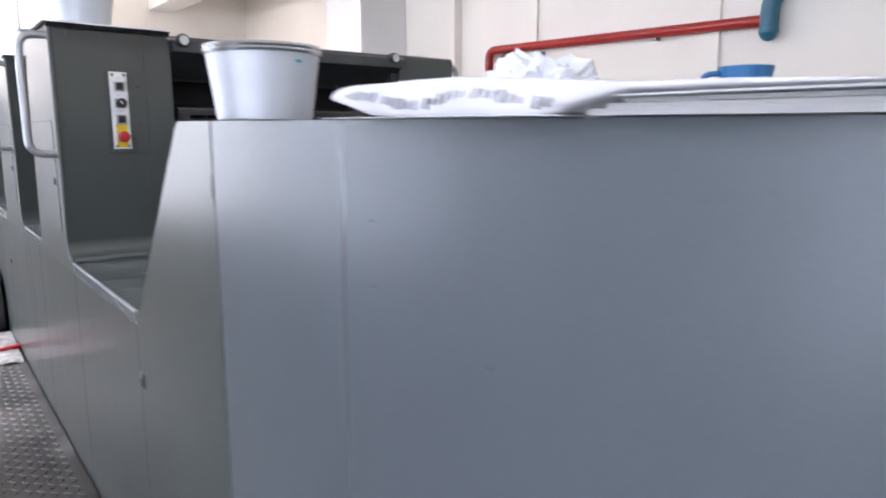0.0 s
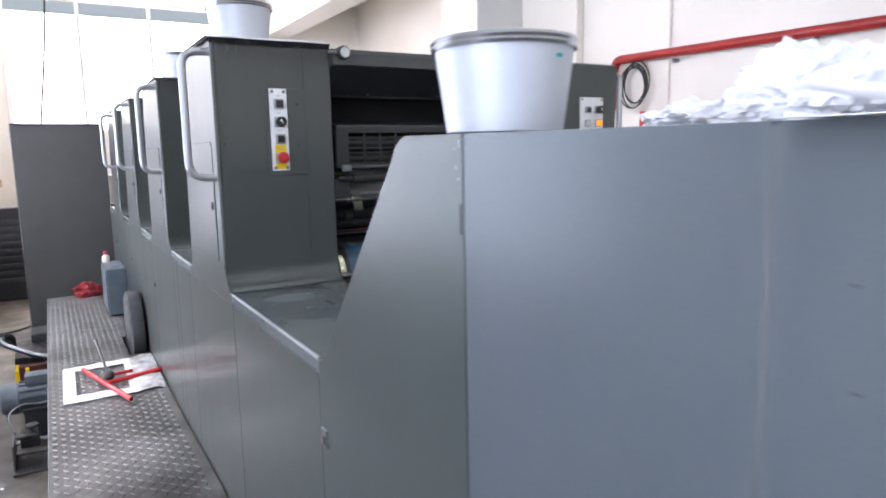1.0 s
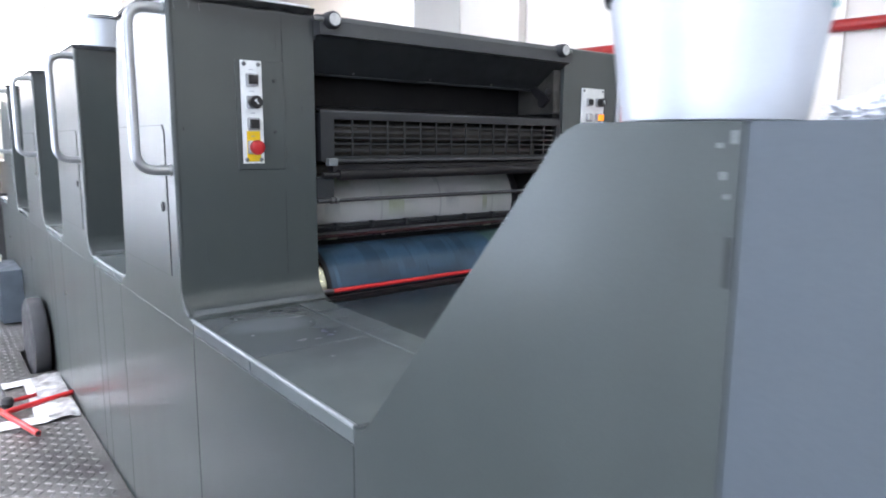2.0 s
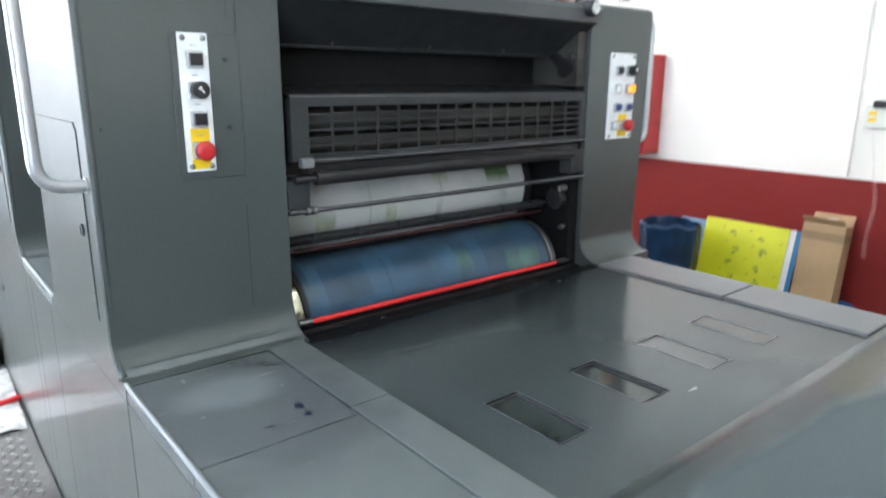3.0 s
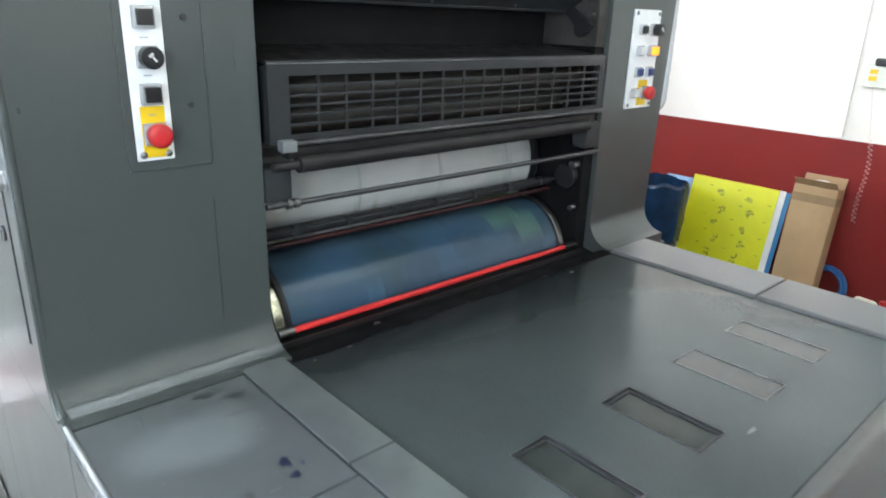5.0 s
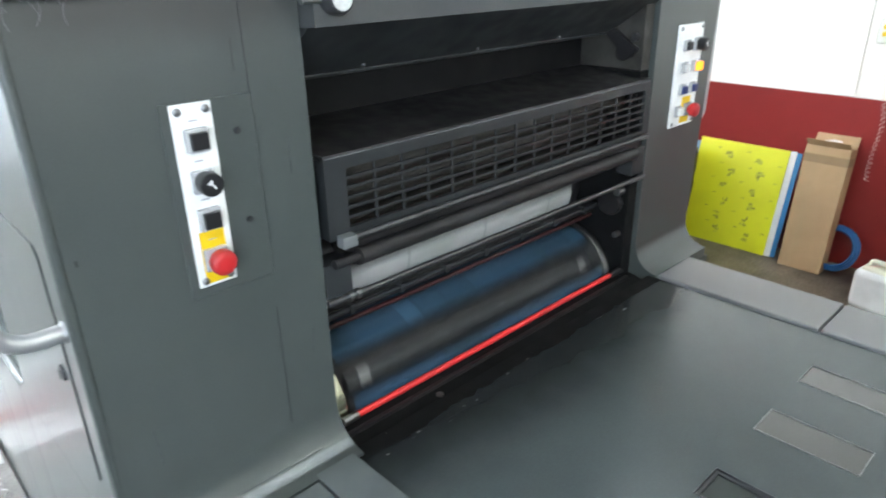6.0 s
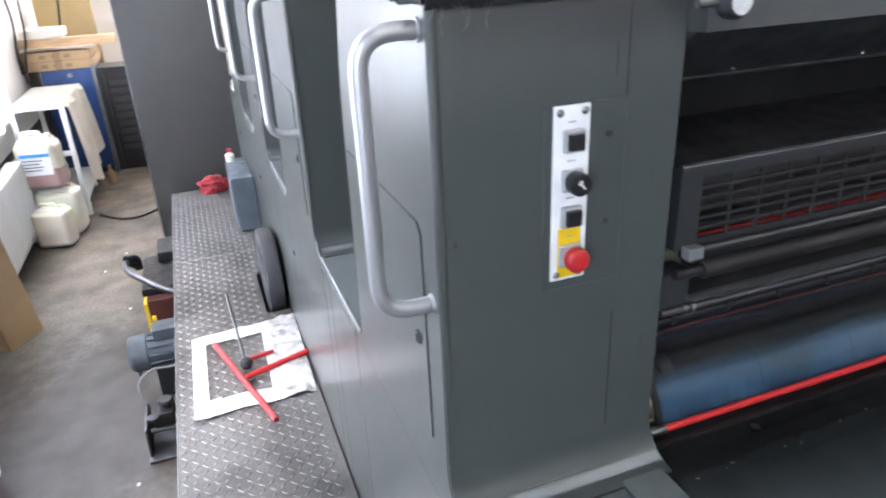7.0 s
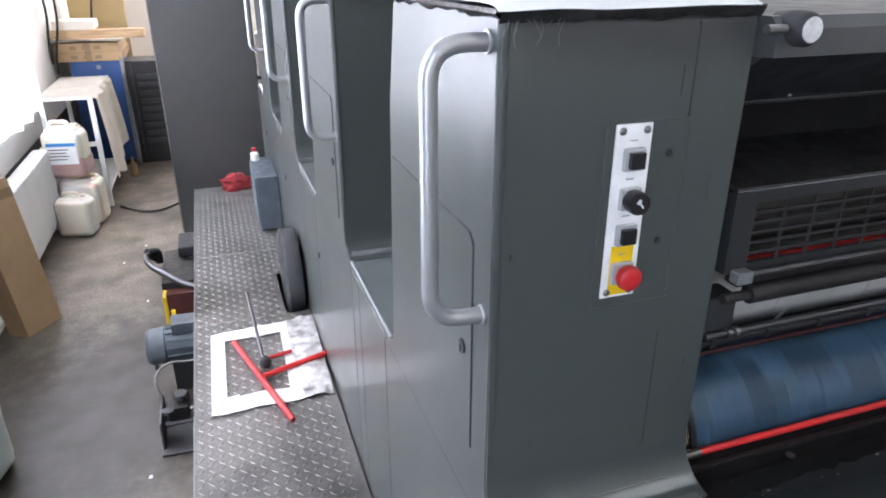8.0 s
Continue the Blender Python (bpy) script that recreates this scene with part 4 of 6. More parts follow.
    part("gear_hub", rod((1.570, 0.055, 1.40), (1.592, 0.055, 1.40), 0.032, 20, 0.004), M["black"], u)
    part("bolt", rod((1.565, 0.03, 1.435), (1.592, 0.03, 1.435), 0.010, 12, 0.002), M["steel"], u)
    part("bolt", rod((1.572, 0.03, 1.32), (1.592, 0.03, 1.32), 0.008, 12, 0.002), M["steel"], u)


front_of_unit(unit_one)


def gapped_cylinder(name, u, x0, x1, r, gap, skin, label, ends):
    """A cylinder along x with a clamping gap facing -y, wrapped in a sheet."""
    steps = 72
    a0, a1 = 180 + gap / 2, 540 - gap / 2
    ring = [(r * math.cos(radians(a0 + (a1 - a0) * i / steps)), r * math.sin(radians(a0 + (a1 - a0) * i / steps))) for i in range(steps + 1)]
    lips = gap / 2 - 6
    deep = r * 0.74
    inner = [(deep * math.cos(radians(180 - lips)), deep * math.sin(radians(180 - lips))), (deep * math.cos(radians(180 + lips)), deep * math.sin(radians(180 + lips)))]
    body = part(name, prism([(y * 0.995, z * 0.995) for y, z in ring] + inner, x0 + 0.001, x1 - 0.001), M["black"], u, label, 20)
    bm = bmesh.new()
    uv = bm.loops.layers.uv.new("UVMap")
    nx = 2
    grid = [[bm.verts.new((x0 + 0.012 + (x1 - x0 - 0.024) * j / nx, y, z)) for j in range(nx + 1)] for y, z in ring]
    for i in range(steps):
        for j in range(nx):
            f = bm.faces.new((grid[i][j], grid[i][j + 1], grid[i + 1][j + 1], grid[i + 1][j]))
            for lp, (ii, jj) in zip(f.loops, ((i, j), (i, j + 1), (i + 1, j + 1), (i + 1, j))):
                lp[uv].uv = ((x1 - x0) * jj / nx, 2 * math.pi * r * ii / steps)
    part("sheet_skin", bm, skin, body)
    for x in (x0 - 0.022, x1 + 0.002):
        part("bearer_ring", lathe([(r * 0.55, 0.0), (r * 0.985, 0.0), (r, 0.003), (r, 0.017), (r * 0.985, 0.020), (r * 0.55, 0.020)], 48, "X", (x, 0, 0)), ends[0] if x < 1 else ends[1], body, "bright metal bearer ring")
    bar = bmesh.new()
    box(x0 + 0.02, x1 - 0.02, -deep * 1.16, -deep * 0.9, -0.020, 0.004, 0.003, bm=bar)
    part("clamp_bar", bar, M["dark_paint"], body)
    for x in (x0 + 0.06, x1 - 0.06):
        part("clamp_screw", box(x - 0.013, x + 0.013, -deep * 1.2, -deep * 1.1, -0.018, 0.002, 0.002), M["steel"], body)
    return body


def ink_patch(body, skin, r, x0, x1, a0, a1):
    bm = bmesh.new()
    n = max(2, int((a1 - a0) / 5))
    rows = [[bm.verts.new((x, (r + 0.0008) * math.cos(radians(a0 + (a1 - a0) * i / n)), (r + 0.0008) * math.sin(radians(a0 + (a1 - a0) * i / n)))) for x in (x0, x1)] for i in range(n + 1)]
    for p, q in zip(rows, rows[1:]):
        bm.faces.new((p[0], p[1], q[1], q[0]))
    part("ink_patch", bm, skin, body)


RB = 0.13
ghosts = random.Random(4)
blanket = gapped_cylinder("blanket_cylinder", unit_one, 0.738, 1.548, RB, 37, M["blanket"], "blue rubber covered blanket cylinder with a clamping gap", (M["brass"], M["steel"]))
BLANKET_AT = (0, 2.54 - FACE, 1.194)
plate_cyl = gapped_cylinder("plate_cylinder", unit_one, 0.745, 1.545, RB, 60, M["plate_sheet"], "pale plate cylinder with green ink patches", (M["steel"], M["black"]))
PLATE_AT = (0, 2.65 - FACE, 1.430)
for x0, x1, a0, a1 in ((1.38, 1.47, 250, 300), (1.20, 1.25, 330, 352), (1.10, 1.12, 395, 420), (1.37, 1.50, 345, 395)):
    ink_patch(blanket, M["green_ghost"], RB, x0, x1, a0, a1)
for i in range(30):
    x0 = 0.755 + 0.70 * ghosts.random()
    a0 = 200 + 280 * ghosts.random()
    skin = M["blanket_dark"] if i % 2 else M["green_ghost"] if x0 > 1.33 else M["blanket_pale"]
    ink_patch(blanket, skin, RB - 0.0002 - 0.00001 * i, x0, min(1.53, x0 + 0.03 + 0.10 * ghosts.random()), a0, min(520, a0 + 22 + 36 * ghosts.random()))
for row in range(6):
    for col in range(4):
        if ghosts.random() < 0.75:
            x0 = 0.77 + col * 0.2 + 0.04 * ghosts.random()
            a0 = 222 + row * 46 + 10 * ghosts.random()
            ink_patch(blanket, M["blanket_dark"], RB - 0.0004, x0, x0 + 0.03 + 0.09 * ghosts.random(), a0, a0 + 12 + 20 * ghosts.random())
            x0 += 0.03 * ghosts.random()
            ink_patch(plate_cyl, M["plate_grey"] if ghosts.random() < 0.7 else M["olive_ghost"], RB - 0.0004, x0, x0 + 0.01 + 0.05 * ghosts.random(), -a0 + 10, -a0 + 30)
for x0, x1, a0, a1 in ((1.38, 1.47, 2, 36), (1.19, 1.24, 0, 30), (0.97, 0.985, 300, 375), (1.02, 1.035, 300, 375), (1.35, 1.49, -45, -20)):
    ink_patch(plate_cyl, M["green_ink"] if x0 > 1.3 else M["olive_ghost"], RB, x0, x1, a0, a1)


# ---------------------------------------------------------------- the press: delivery and deck
delivery = thing("press_delivery", "grey sheet metal press delivery housing with a sloping end", "printing press delivery")
DTOP, FALL = 1.641, 0.011


def lid(y):
    """Height of the housing top, which falls a little away from the units."""
    return DTOP - FALL * (1.2 - y)


slope = [(1.592, 0.02), (1.592, 1.2135), (1.582, 1.2145), (1.570, 1.219), (1.559, 1.227), (1.549, 1.238)] + [(1.549 + (1.236 - 1.549) * s, 1.238 + (1.606 - 1.238) * s) for s in (0.5, 1.0)] + [(1.224, 1.624), (1.210, 1.634), (1.192, DTOP), (1.0425, lid(1.0425)), (1.0425, 0.02)]
part("end_panel", prism(slope, XA, XD, 0.012, True, True), M["paint"], delivery)
for a, b in ((0.6431, 1.0411), (-2.4, 0.6419)):
    part("side_panel", prism([(a, 0.02), (b, 0.02), (b, lid(b) - 0.003), (b - 0.003, lid(b)), (a, lid(a))], XA + 0.001, XD, 0.012, True, True), M["paint_blue"], delivery)
part("joint", box(XA + 0.004, XD - 0.01, 1.0389, 1.0449, 0.03, lid(1.0419) - 0.006), M["dark_paint"], delivery)
# pale strip that paints the reflection along this joint's bevel
part("joint", box(XA + 0.0008, XD - 0.01, 0.6395, 0.6455, 0.03, lid(0.6425) - 0.004), M["paint_edge"], delivery, "joint coloured pale for the reflection on its bevel")
part("slot", box(XA - 0.0012, XA + 0.004, 1.046, 1.0505, 1.517, 1.556, 0.001), M["dark_paint"], delivery, "narrow dark slot beside the panel joint")
for y, z, h in ((1.056, 1.600, 0.006), (1.052, 1.585, 0.004), (1.049, 1.628, 0.010), (1.060, 1.622, 0.004)):
    part("chip", box(XA - 0.0007, XA + 0.003, y - 0.002, y + 0.002, z - h / 2, z + h / 2, 0.0005, 1), M["trim"], delivery, "chipped paint")
k = part("lock", box(XA - 0.005, XA + 0.001, 1.556, 1.586, 1.040, 1.078, 0.003), M["steel"], delivery, "recessed metal lock")
part("key_slot", box(XA - 0.0062, XA - 0.004, 1.560, 1.573, 1.046, 1.064), M["rubber"], k)
part("lock", box(XA - 0.004, XA + 0.001, 1.022, 1.034, 0.89, 0.925, 0.002), M["rubber"], delivery)
for y, z, w in ((0.585, 1.53, 0.006), (0.58, 1.46, 0.006), (0.40, 1.42, 0.003)):
    part("scuff", box(XA - 0.0004, XA + 0.003, y - w, y, z - 0.0010, z + 0.0010), M["paint_edge"], delivery)

deck = thing("press_deck", "low grey steel deck with four inspection windows", "press deck")
part("side_panel", box(XA, XA + 0.06, 1.5945, 2.3105, 0.02, 1.187, 0.003), M["paint"], deck)
part("joint", box(XA + 0.008, XA + 0.02, 2.3085, 2.3135, 0.02, 1.18), M["rubber"], deck)
part("deck_cover", box(XA, 0.5995, 1.9815, 2.3085, 1.188, LEDGE, 0.003), M["paint_worn"], deck, "smudged grey cover with ink spots")
part("deck_cover", box(XA, 0.5995, 1.594, 1.9785, 1.188, LEDGE, 0.003), M["paint_worn"], deck, "smudged grey cover")
part("deck_strip", box(0.6025, 0.678, 2.0075, 2.345, 1.188, LEDGE + 0.001, 0.002), M["paint_worn"], deck)
part("deck_strip", box(0.6025, 0.678, 1.594, 2.0045, 1.188, LEDGE + 0.001, 0.002), M["paint_worn"], deck)
part("edge_trim", rod((XA + 0.004, 1.595, LEDGE - 0.0025), (XA + 0.004, 2.325, LEDGE - 0.0015), 0.0046, 14), M["trim"], deck, "bright worn metal edge")
part("substructure", box(XA + 0.065, 1.765, 1.60, 2.36, 0.02, 1.165), M["black"], deck)
part("drive_side_panel", box(1.768, 1.796, 1.5945, 2.30, 0.02, 1.187, 0.003), M["paint"], deck)
for a, b in ((1.925, 2.312), (1.594, 1.922)):
    part("side_rail", box(1.6345, 1.800, a, b, 1.188, 1.219, 0.006), M["rail_paint"], deck, "light grey metal rail")

WIN = [(0.786, 0.864), (0.999, 1.077), (1.214, 1.292), (1.414, 1.490)]
WY0, WY1, PX0, PX1, PY0, PY1, PZ = 1.718, 1.886, 0.6805, 1.632, 1.594, 2.336, 1.211
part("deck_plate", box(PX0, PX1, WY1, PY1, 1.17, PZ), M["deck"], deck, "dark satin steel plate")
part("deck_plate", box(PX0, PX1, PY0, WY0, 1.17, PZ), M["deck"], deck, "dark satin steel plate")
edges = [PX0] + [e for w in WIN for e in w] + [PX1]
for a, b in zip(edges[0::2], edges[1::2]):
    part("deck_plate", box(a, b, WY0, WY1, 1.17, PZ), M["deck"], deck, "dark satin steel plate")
for i, (a, b) in enumerate(WIN):
    rim = bmesh.new()
    for s in ((a, b, WY0, WY0 + 0.002), (a, b, WY1 - 0.002, WY1), (a, a + 0.002, WY0 + 0.002, WY1 - 0.002), (b - 0.002, b, WY0 + 0.002, WY1 - 0.002)):
        box(*s, 1.175, PZ + 0.0012, bm=rim)
    w = part("inspection_window", rim, M["steel"] if i > 1 else M["dark_steel"], deck, "worn metal rim")
    if i < 2:
        seal = bmesh.new()
        for q in ((a + 0.002, b - 0.002, WY0 + 0.002, WY0 + 0.008), (a + 0.002, b - 0.002, WY1 - 0.008, WY1 - 0.002), (a + 0.002, a + 0.008, WY0 + 0.008, WY1 - 0.008), (b - 0.008, b - 0.002, WY0 + 0.008, WY1 - 0.008)):
            box(*q, 1.181, PZ - 0.003, bm=seal)
        part("seal", seal, M["rubber"], w)
    # the last two panes take the acrylic with the reflection coloured in
    part("pane", box(a + 0.002, b - 0.002, WY0 + 0.002, WY1 - 0.002, 1.180, PZ - (0.006 if i < 2 else 0.001)), M["acrylic"] if i < 2 else M["acrylic_reflecting"], w)
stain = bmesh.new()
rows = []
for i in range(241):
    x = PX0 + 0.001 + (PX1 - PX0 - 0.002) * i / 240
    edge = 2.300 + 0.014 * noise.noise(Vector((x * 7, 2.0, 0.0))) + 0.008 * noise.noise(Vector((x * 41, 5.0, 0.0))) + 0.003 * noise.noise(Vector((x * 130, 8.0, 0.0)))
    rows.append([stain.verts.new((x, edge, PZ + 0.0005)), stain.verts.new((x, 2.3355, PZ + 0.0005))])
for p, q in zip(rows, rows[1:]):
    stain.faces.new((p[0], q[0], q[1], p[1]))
part("ink_stain", stain, M["ink_shade_black"], deck, "black ink soiling along the cylinder gap")
ring = lathe([(0.006, 0.0), (0.0075, 0.0), (0.0075, 0.003), (0.006, 0.003)], 16, "Z", (0.908, 2.356, 1.1985))
part("eyelet", ring, M["steel"], deck)
# ink spots and smudges on the deck
spots = [(0.526, 2.287, 0.018, 0.011, "smudge"), (0.560, 2.258, 0.013, 0.010, "rubber"), (0.538, 2.062, 0.007, 0.010, "ink_blue"), (0.536, 2.030, 0.008, 0.006, "ink_blue"), (0.47, 2.03, 0.012, 0.004, "smudge"), (0.545, 2.21, 0.020, 0.003, "smudge"), (0.585, 1.965, 0.002, 0.002, "rubber"), (0.42, 2.27, 0.003, 0.012, "smudge"), (0.352, 2.17, 0.012, 0.0015, "rubber"), (0.63, 2.13, 0.006, 0.002, "smudge"), (0.555, 2.045, 0.003, 0.005, "ink_blue"), (0.50, 2.02, 0.009, 0.003, "smudge"), (0.575, 2.24, 0.009, 0.006, "rubber"), (0.40, 2.12, 0.004, 0.003, "smudge"), (0.55, 2.15, 0.003, 0.003, "smudge"), (0.47, 1.90, 0.006, 0.002, "smudge"), (0.63, 1.93, 0.003, 0.003, "rubber")]
for x, y, a, b, skin in spots:
    bm = bmesh.new()
    ph = x * 91
    vs = [bm.verts.new((x + a * math.cos(q) * (1 + 0.35 * math.sin(3 * q + ph)), y + b * math.sin(q) * (1 + 0.3 * math.sin(2 * q + ph)), LEDGE + 0.0004)) for q in [2 * math.pi * i / 18 for i in range(18)]]
    bm.faces.new(vs)
    part("ink_spot", bm, M[skin], deck)
flakes = random.Random(11)
for i in range(18):
    x, y, w = 0.72 + 0.86 * flakes.random(), 2.272 + 0.058 * flakes.random(), 0.0010 + 0.0028 * flakes.random() ** 3
    bm = bmesh.new()
    bm.faces.new([bm.verts.new((x + w * math.cos(q) * (1 + 0.5 * flakes.random()), y + w * 0.6 * math.sin(q), PZ + 0.0009)) for q in [2 * math.pi * k / 7 for k in range(7)]])
    part("paint_flake", bm, M["flake"], deck)
for x, y, w in ((1.36, 2.30, 0.010), (1.43, 2.28, 0.008), (1.115, 1.695, 0.012)):
    bm = bmesh.new()
    vs = [bm.verts.new((x + w * math.cos(q) * (1 + 0.5 * math.sin(3 * q + x * 50)), y + w * 0.3 * math.sin(q), PZ + 0.0004)) for q in [2 * math.pi * i / 14 for i in range(14)]]
    bm.faces.new(vs)
    part("smear", bm, M["smear"], deck)

# ---------------------------------------------------------------- footboard
WALK_Z, WX0, WY_NEAR, WY_FAR = 0.478, -0.19, 0.2, 6.70
board = thing("footboard", "worn steel tread plate footboard along the press", "footboard")
part("tread_plate", box(WX0, XA - 0.004, WY_NEAR, 4.55, WALK_Z - 0.006, WALK_Z, 0.0015, 1), M["tread"], board)
part("tread_plate", box(WX0, 0.222, 4.5505, 5.02, WALK_Z - 0.006, WALK_Z, 0.0015, 1), M["tread"], board)
part("tread_plate", box(WX0, XA - 0.004, 5.0205, 5.362, WALK_Z - 0.006, WALK_Z, 0.0015, 1), M["tread"], board)
part("tread_plate", box(WX0, XA - 0.004, 5.366, WY_FAR, WALK_Z - 0.006, WALK_Z, 0.0015, 1), M["tread"], board)
part("front_edge", box(WX0 - 0.004, WX0 + 0.001, WY_NEAR, WY_FAR, WALK_Z - 0.05, WALK_Z + 0.0015, 0.001, 1), M["trim"], board, "bright worn angle edge")
part("riser", box(WX0 + 0.06, WX0 + 0.08, WY_NEAR + 0.02, WY_FAR - 0.02, 0.0, WALK_Z - 0.007), M["black"], board)
part("end_plate", box(WX0, XA - 0.004, WY_FAR - 0.004, WY_FAR, 0.0, WALK_Z - 0.006), M["dark_paint"], board)
part("sump", box(0.225, XA - 0.004, 4.552, 5.018, 0.30, 0.32), M["black"], board)


def lozenges(x0, x1, y0, y1, keep):
    verts, faces = [], []
    step = 0.0325
    for i in range(int((x1 - x0) / step)):
        for j in range(int((y1 - y0) / step)):
            x, y = x0 + (i + 0.5) * step, y0 + (j + 0.5) * step
            if not keep(x, y):
                continue
            s = 1 if (i + j) % 2 else -1
            u, v = Vector((s * 0.7071, 0.7071, 0)), Vector((0.7071, -s * 0.7071, 0))
            L, Wd, h = 0.0150, 0.0046, 0.0017
            n = len(verts)
            c = Vector((x, y, WALK_Z + 0.0001))
            for p in (c - u * L, c + v * Wd, c + u * L, c - v * Wd):
                verts.append(p)
            for p in (c - u * L * 0.55, c + v * Wd * 0.45, c + u * L * 0.55, c - v * Wd * 0.45):
                verts.append(p + Vector((0, 0, h)))
            faces += [(n, n + 1, n + 5, n + 4), (n + 1, n + 2, n + 6, n + 5), (n + 2, n + 3, n + 7, n + 6), (n + 3, n, n + 4, n + 7), (n + 4, n + 5, n + 6, n + 7)]
    me = bpy.data.meshes.new("tread_relief")
    me.from_pydata(verts, [], faces)
    me.materials.append(M["lozenge"])
    ob = new("tread_relief", me)
    ob.parent = board
    ob["kind"] = "stuff"
    return ob


lozenges(WX0 + 0.004, XA - 0.01, 1.6, 6.66, lambda x, y: not (x > 0.21 and 4.54 < y < 5.03) and not (x > 0.19 and 5.65 < y < 6.15) and not 5.355 < y < 5.375)

# handwheel standing in its slot
wheel = thing("drive_handwheel", "dark rubber rimmed drive wheel in a footboard slot", "handwheel", "", (0.285, 4.755, 0.60))
part("tyre", lathe([(0.150, -0.045), (0.195, -0.045), (0.214, -0.036), (0.219, -0.015), (0.219, 0.015), (0.214, 0.030), (0.195, 0.036), (0.150, 0.036)], 56, "X", (0, 0, 0)), M["wheel"], wheel, "scuffed dark rubber rim")
part("disc", lathe([(0.01, -0.035), (0.155, -0.035), (0.155, 0.025), (0.01, 0.025)], 48, "X", (0, 0, 0)), M["dark_paint"], wheel)
part("shaft", rod((0.0, 0, 0), (0.055, 0, 0), 0.03, 20), M["steel"], wheel)

junction = thing("switch_box", "blue-grey metal switch box on the press side", "switch box")
part("housing", box(0.205, XA - 0.002, 5.66, 6.14, 0.4905, 0.825, 0.006), M["motor"], junction)
part("lid", box(0.1965, 0.2045, 5.675, 6.125, 0.505, 0.812, 0.003), M["motor"], junction)

bottle = thing("bottle", "small white plastic bottle with a red cap", "bottle", "", (0.232, 6.07, 0.825))
part("flask", lathe([(0.022, 0.0), (0.027, 0.004), (0.027, 0.045), (0.012, 0.058), (0.011, 0.064)], 24), M["can"], bottle)
part("cap", lathe([(0.014, 0.062), (0.015, 0.064), (0.015, 0.082), (0.012, 0.085)], 20), M["red"], bottle, "red screw cap")

tagged(part("cleaning_rag", rumpled(0.10, 6.60, WALK_Z, 0.10, 0.075, 0.085, 3.7, 0.36), M["red_rag"]), "crumpled red and white cleaning rag on the footboard", "rag")

# ---------------------------------------------------------------- things on the footboard
spread = thing("paper_sheet", "crumpled white paper frame with an open middle", "paper")


def crinkle(x, y):
    return 0.006 + 0.006 * noise.noise(Vector((x * 9, y * 9, 1.0))) + 0.003 * noise.noise(Vector((x * 27, y * 27, 4.0)))


bm = sheet(0, 1, 0, 1, WALK_Z + 0.003, 40, 40, lambda x, y: 0.0)
for v in bm.verts:
    s, t = v.co.x, v.co.y
    up = v.co.z - WALK_Z
    xl, xr = -0.130 + 0.008 * t, 0.334 - 0.016 * (1 - t)
    x = xl + (xr - xl) * s
    y = 3.824 + 0.005 * s + (0.605 + 0.04 * s) * t + 0.012 * noise.noise(Vector((s * 4, t * 4, 9)))
    lift = crinkle(x, y) * 0.8
    if x > 0.19:
        lift = min(0.013, max(0.001, 0.006 + 3.2 * (crinkle(x, y) - 0.006)))
    v.co = Vector((x, y, WALK_Z + up + lift))
hole = [f for f in bm.faces if -0.070 < f.calc_center_median().x < 0.168 and 3.922 < f.calc_center_median().y < 4.36]
bmesh.ops.delete(bm, geom=hole, context="FACES")
body = part("sheet_body", bm, M["paper_dirty"], spread)
body.data.materials.append(M["foil"])
for f in body.data.polygons:
    f.material_index = 1 if f.center.x > 0.205 else 0

spanner = thing("tee_spanner", "red painted tubular tee wrench lying on paper", "wrench")
zt = WALK_Z + 0.022
part("cross_bar", rod((-0.027, 4.315, zt), (0.147, 3.688, zt), 0.0115, 18, 0.001), M["red_bar"], spanner)
part("bore", rod((0.1465, 3.6898, zt), (0.1473, 3.687, zt), 0.0085, 14), M["rubber"], spanner)
part("stem", rod((0.073, 4.008, zt), (0.333, 4.098, zt), 0.0115, 18, 0.001), M["red_bar"], spanner)
hammer = thing("steel_tool", "grey steel rod tool with a dark ball end", "hand tool")
part("shaft", rod((0.082, 4.10, WALK_Z + 0.03), (0.056, 4.62, WALK_Z + 0.10), 0.0065, 14, 0.001), M["dark_steel"], hammer)
part("ball", lathe([(0.006, -0.026), (0.020, -0.018), (0.027, 0.0), (0.020, 0.018), (0.006, 0.026)], 24, "Z", (0.084, 4.09, WALK_Z + 0.034)), M["rubber"], hammer)
part("grip", rod((0.10, 4.14, WALK_Z + 0.02), (0.20, 4.165, WALK_Z + 0.02), 0.009, 14, 0.002), M["red"], hammer, "short red handle")

# ---------------------------------------------------------------- things on the press tops


def ink_tin(x, y, z, label):
    t = thing("ink_tin", label, "tin", "ink tins", (x, y, z))
    part("can", lathe([(0.078, 0.0), (0.083, 0.003), (0.099, 0.120), (0.096, 0.120), (0.080, 0.006), (0.01, 0.006)], 56), M["tin"], t)
    part("rim", lathe([(0.097, 0.113), (0.1025, 0.114), (0.104, 0.118), (0.1025, 0.121), (0.104, 0.125), (0.102, 0.129), (0.098, 0.129), (0.095, 0.118)], 56), M["chrome"], t, "rolled metal rim")
    return t


tin = ink_tin(0.477, 1.153, DTOP + 0.0005, "silver grey metal ink tin with a rolled rim")
spot = bmesh.new()
box(-0.006, 0.006, -0.0004, 0.0006, -0.003, 0.002, 0.0003, 1, bm=spot)
spot.transform(pose(0.02, -0.0968, 0.10, 8, 0, 12))
part("paint_spot", spot, M["teal_spot"], tin, "dab of teal ink")
ink_tin(0.475, FACE + 0.20, TOP + 0.0105, "silver grey metal ink tin on the unit top")
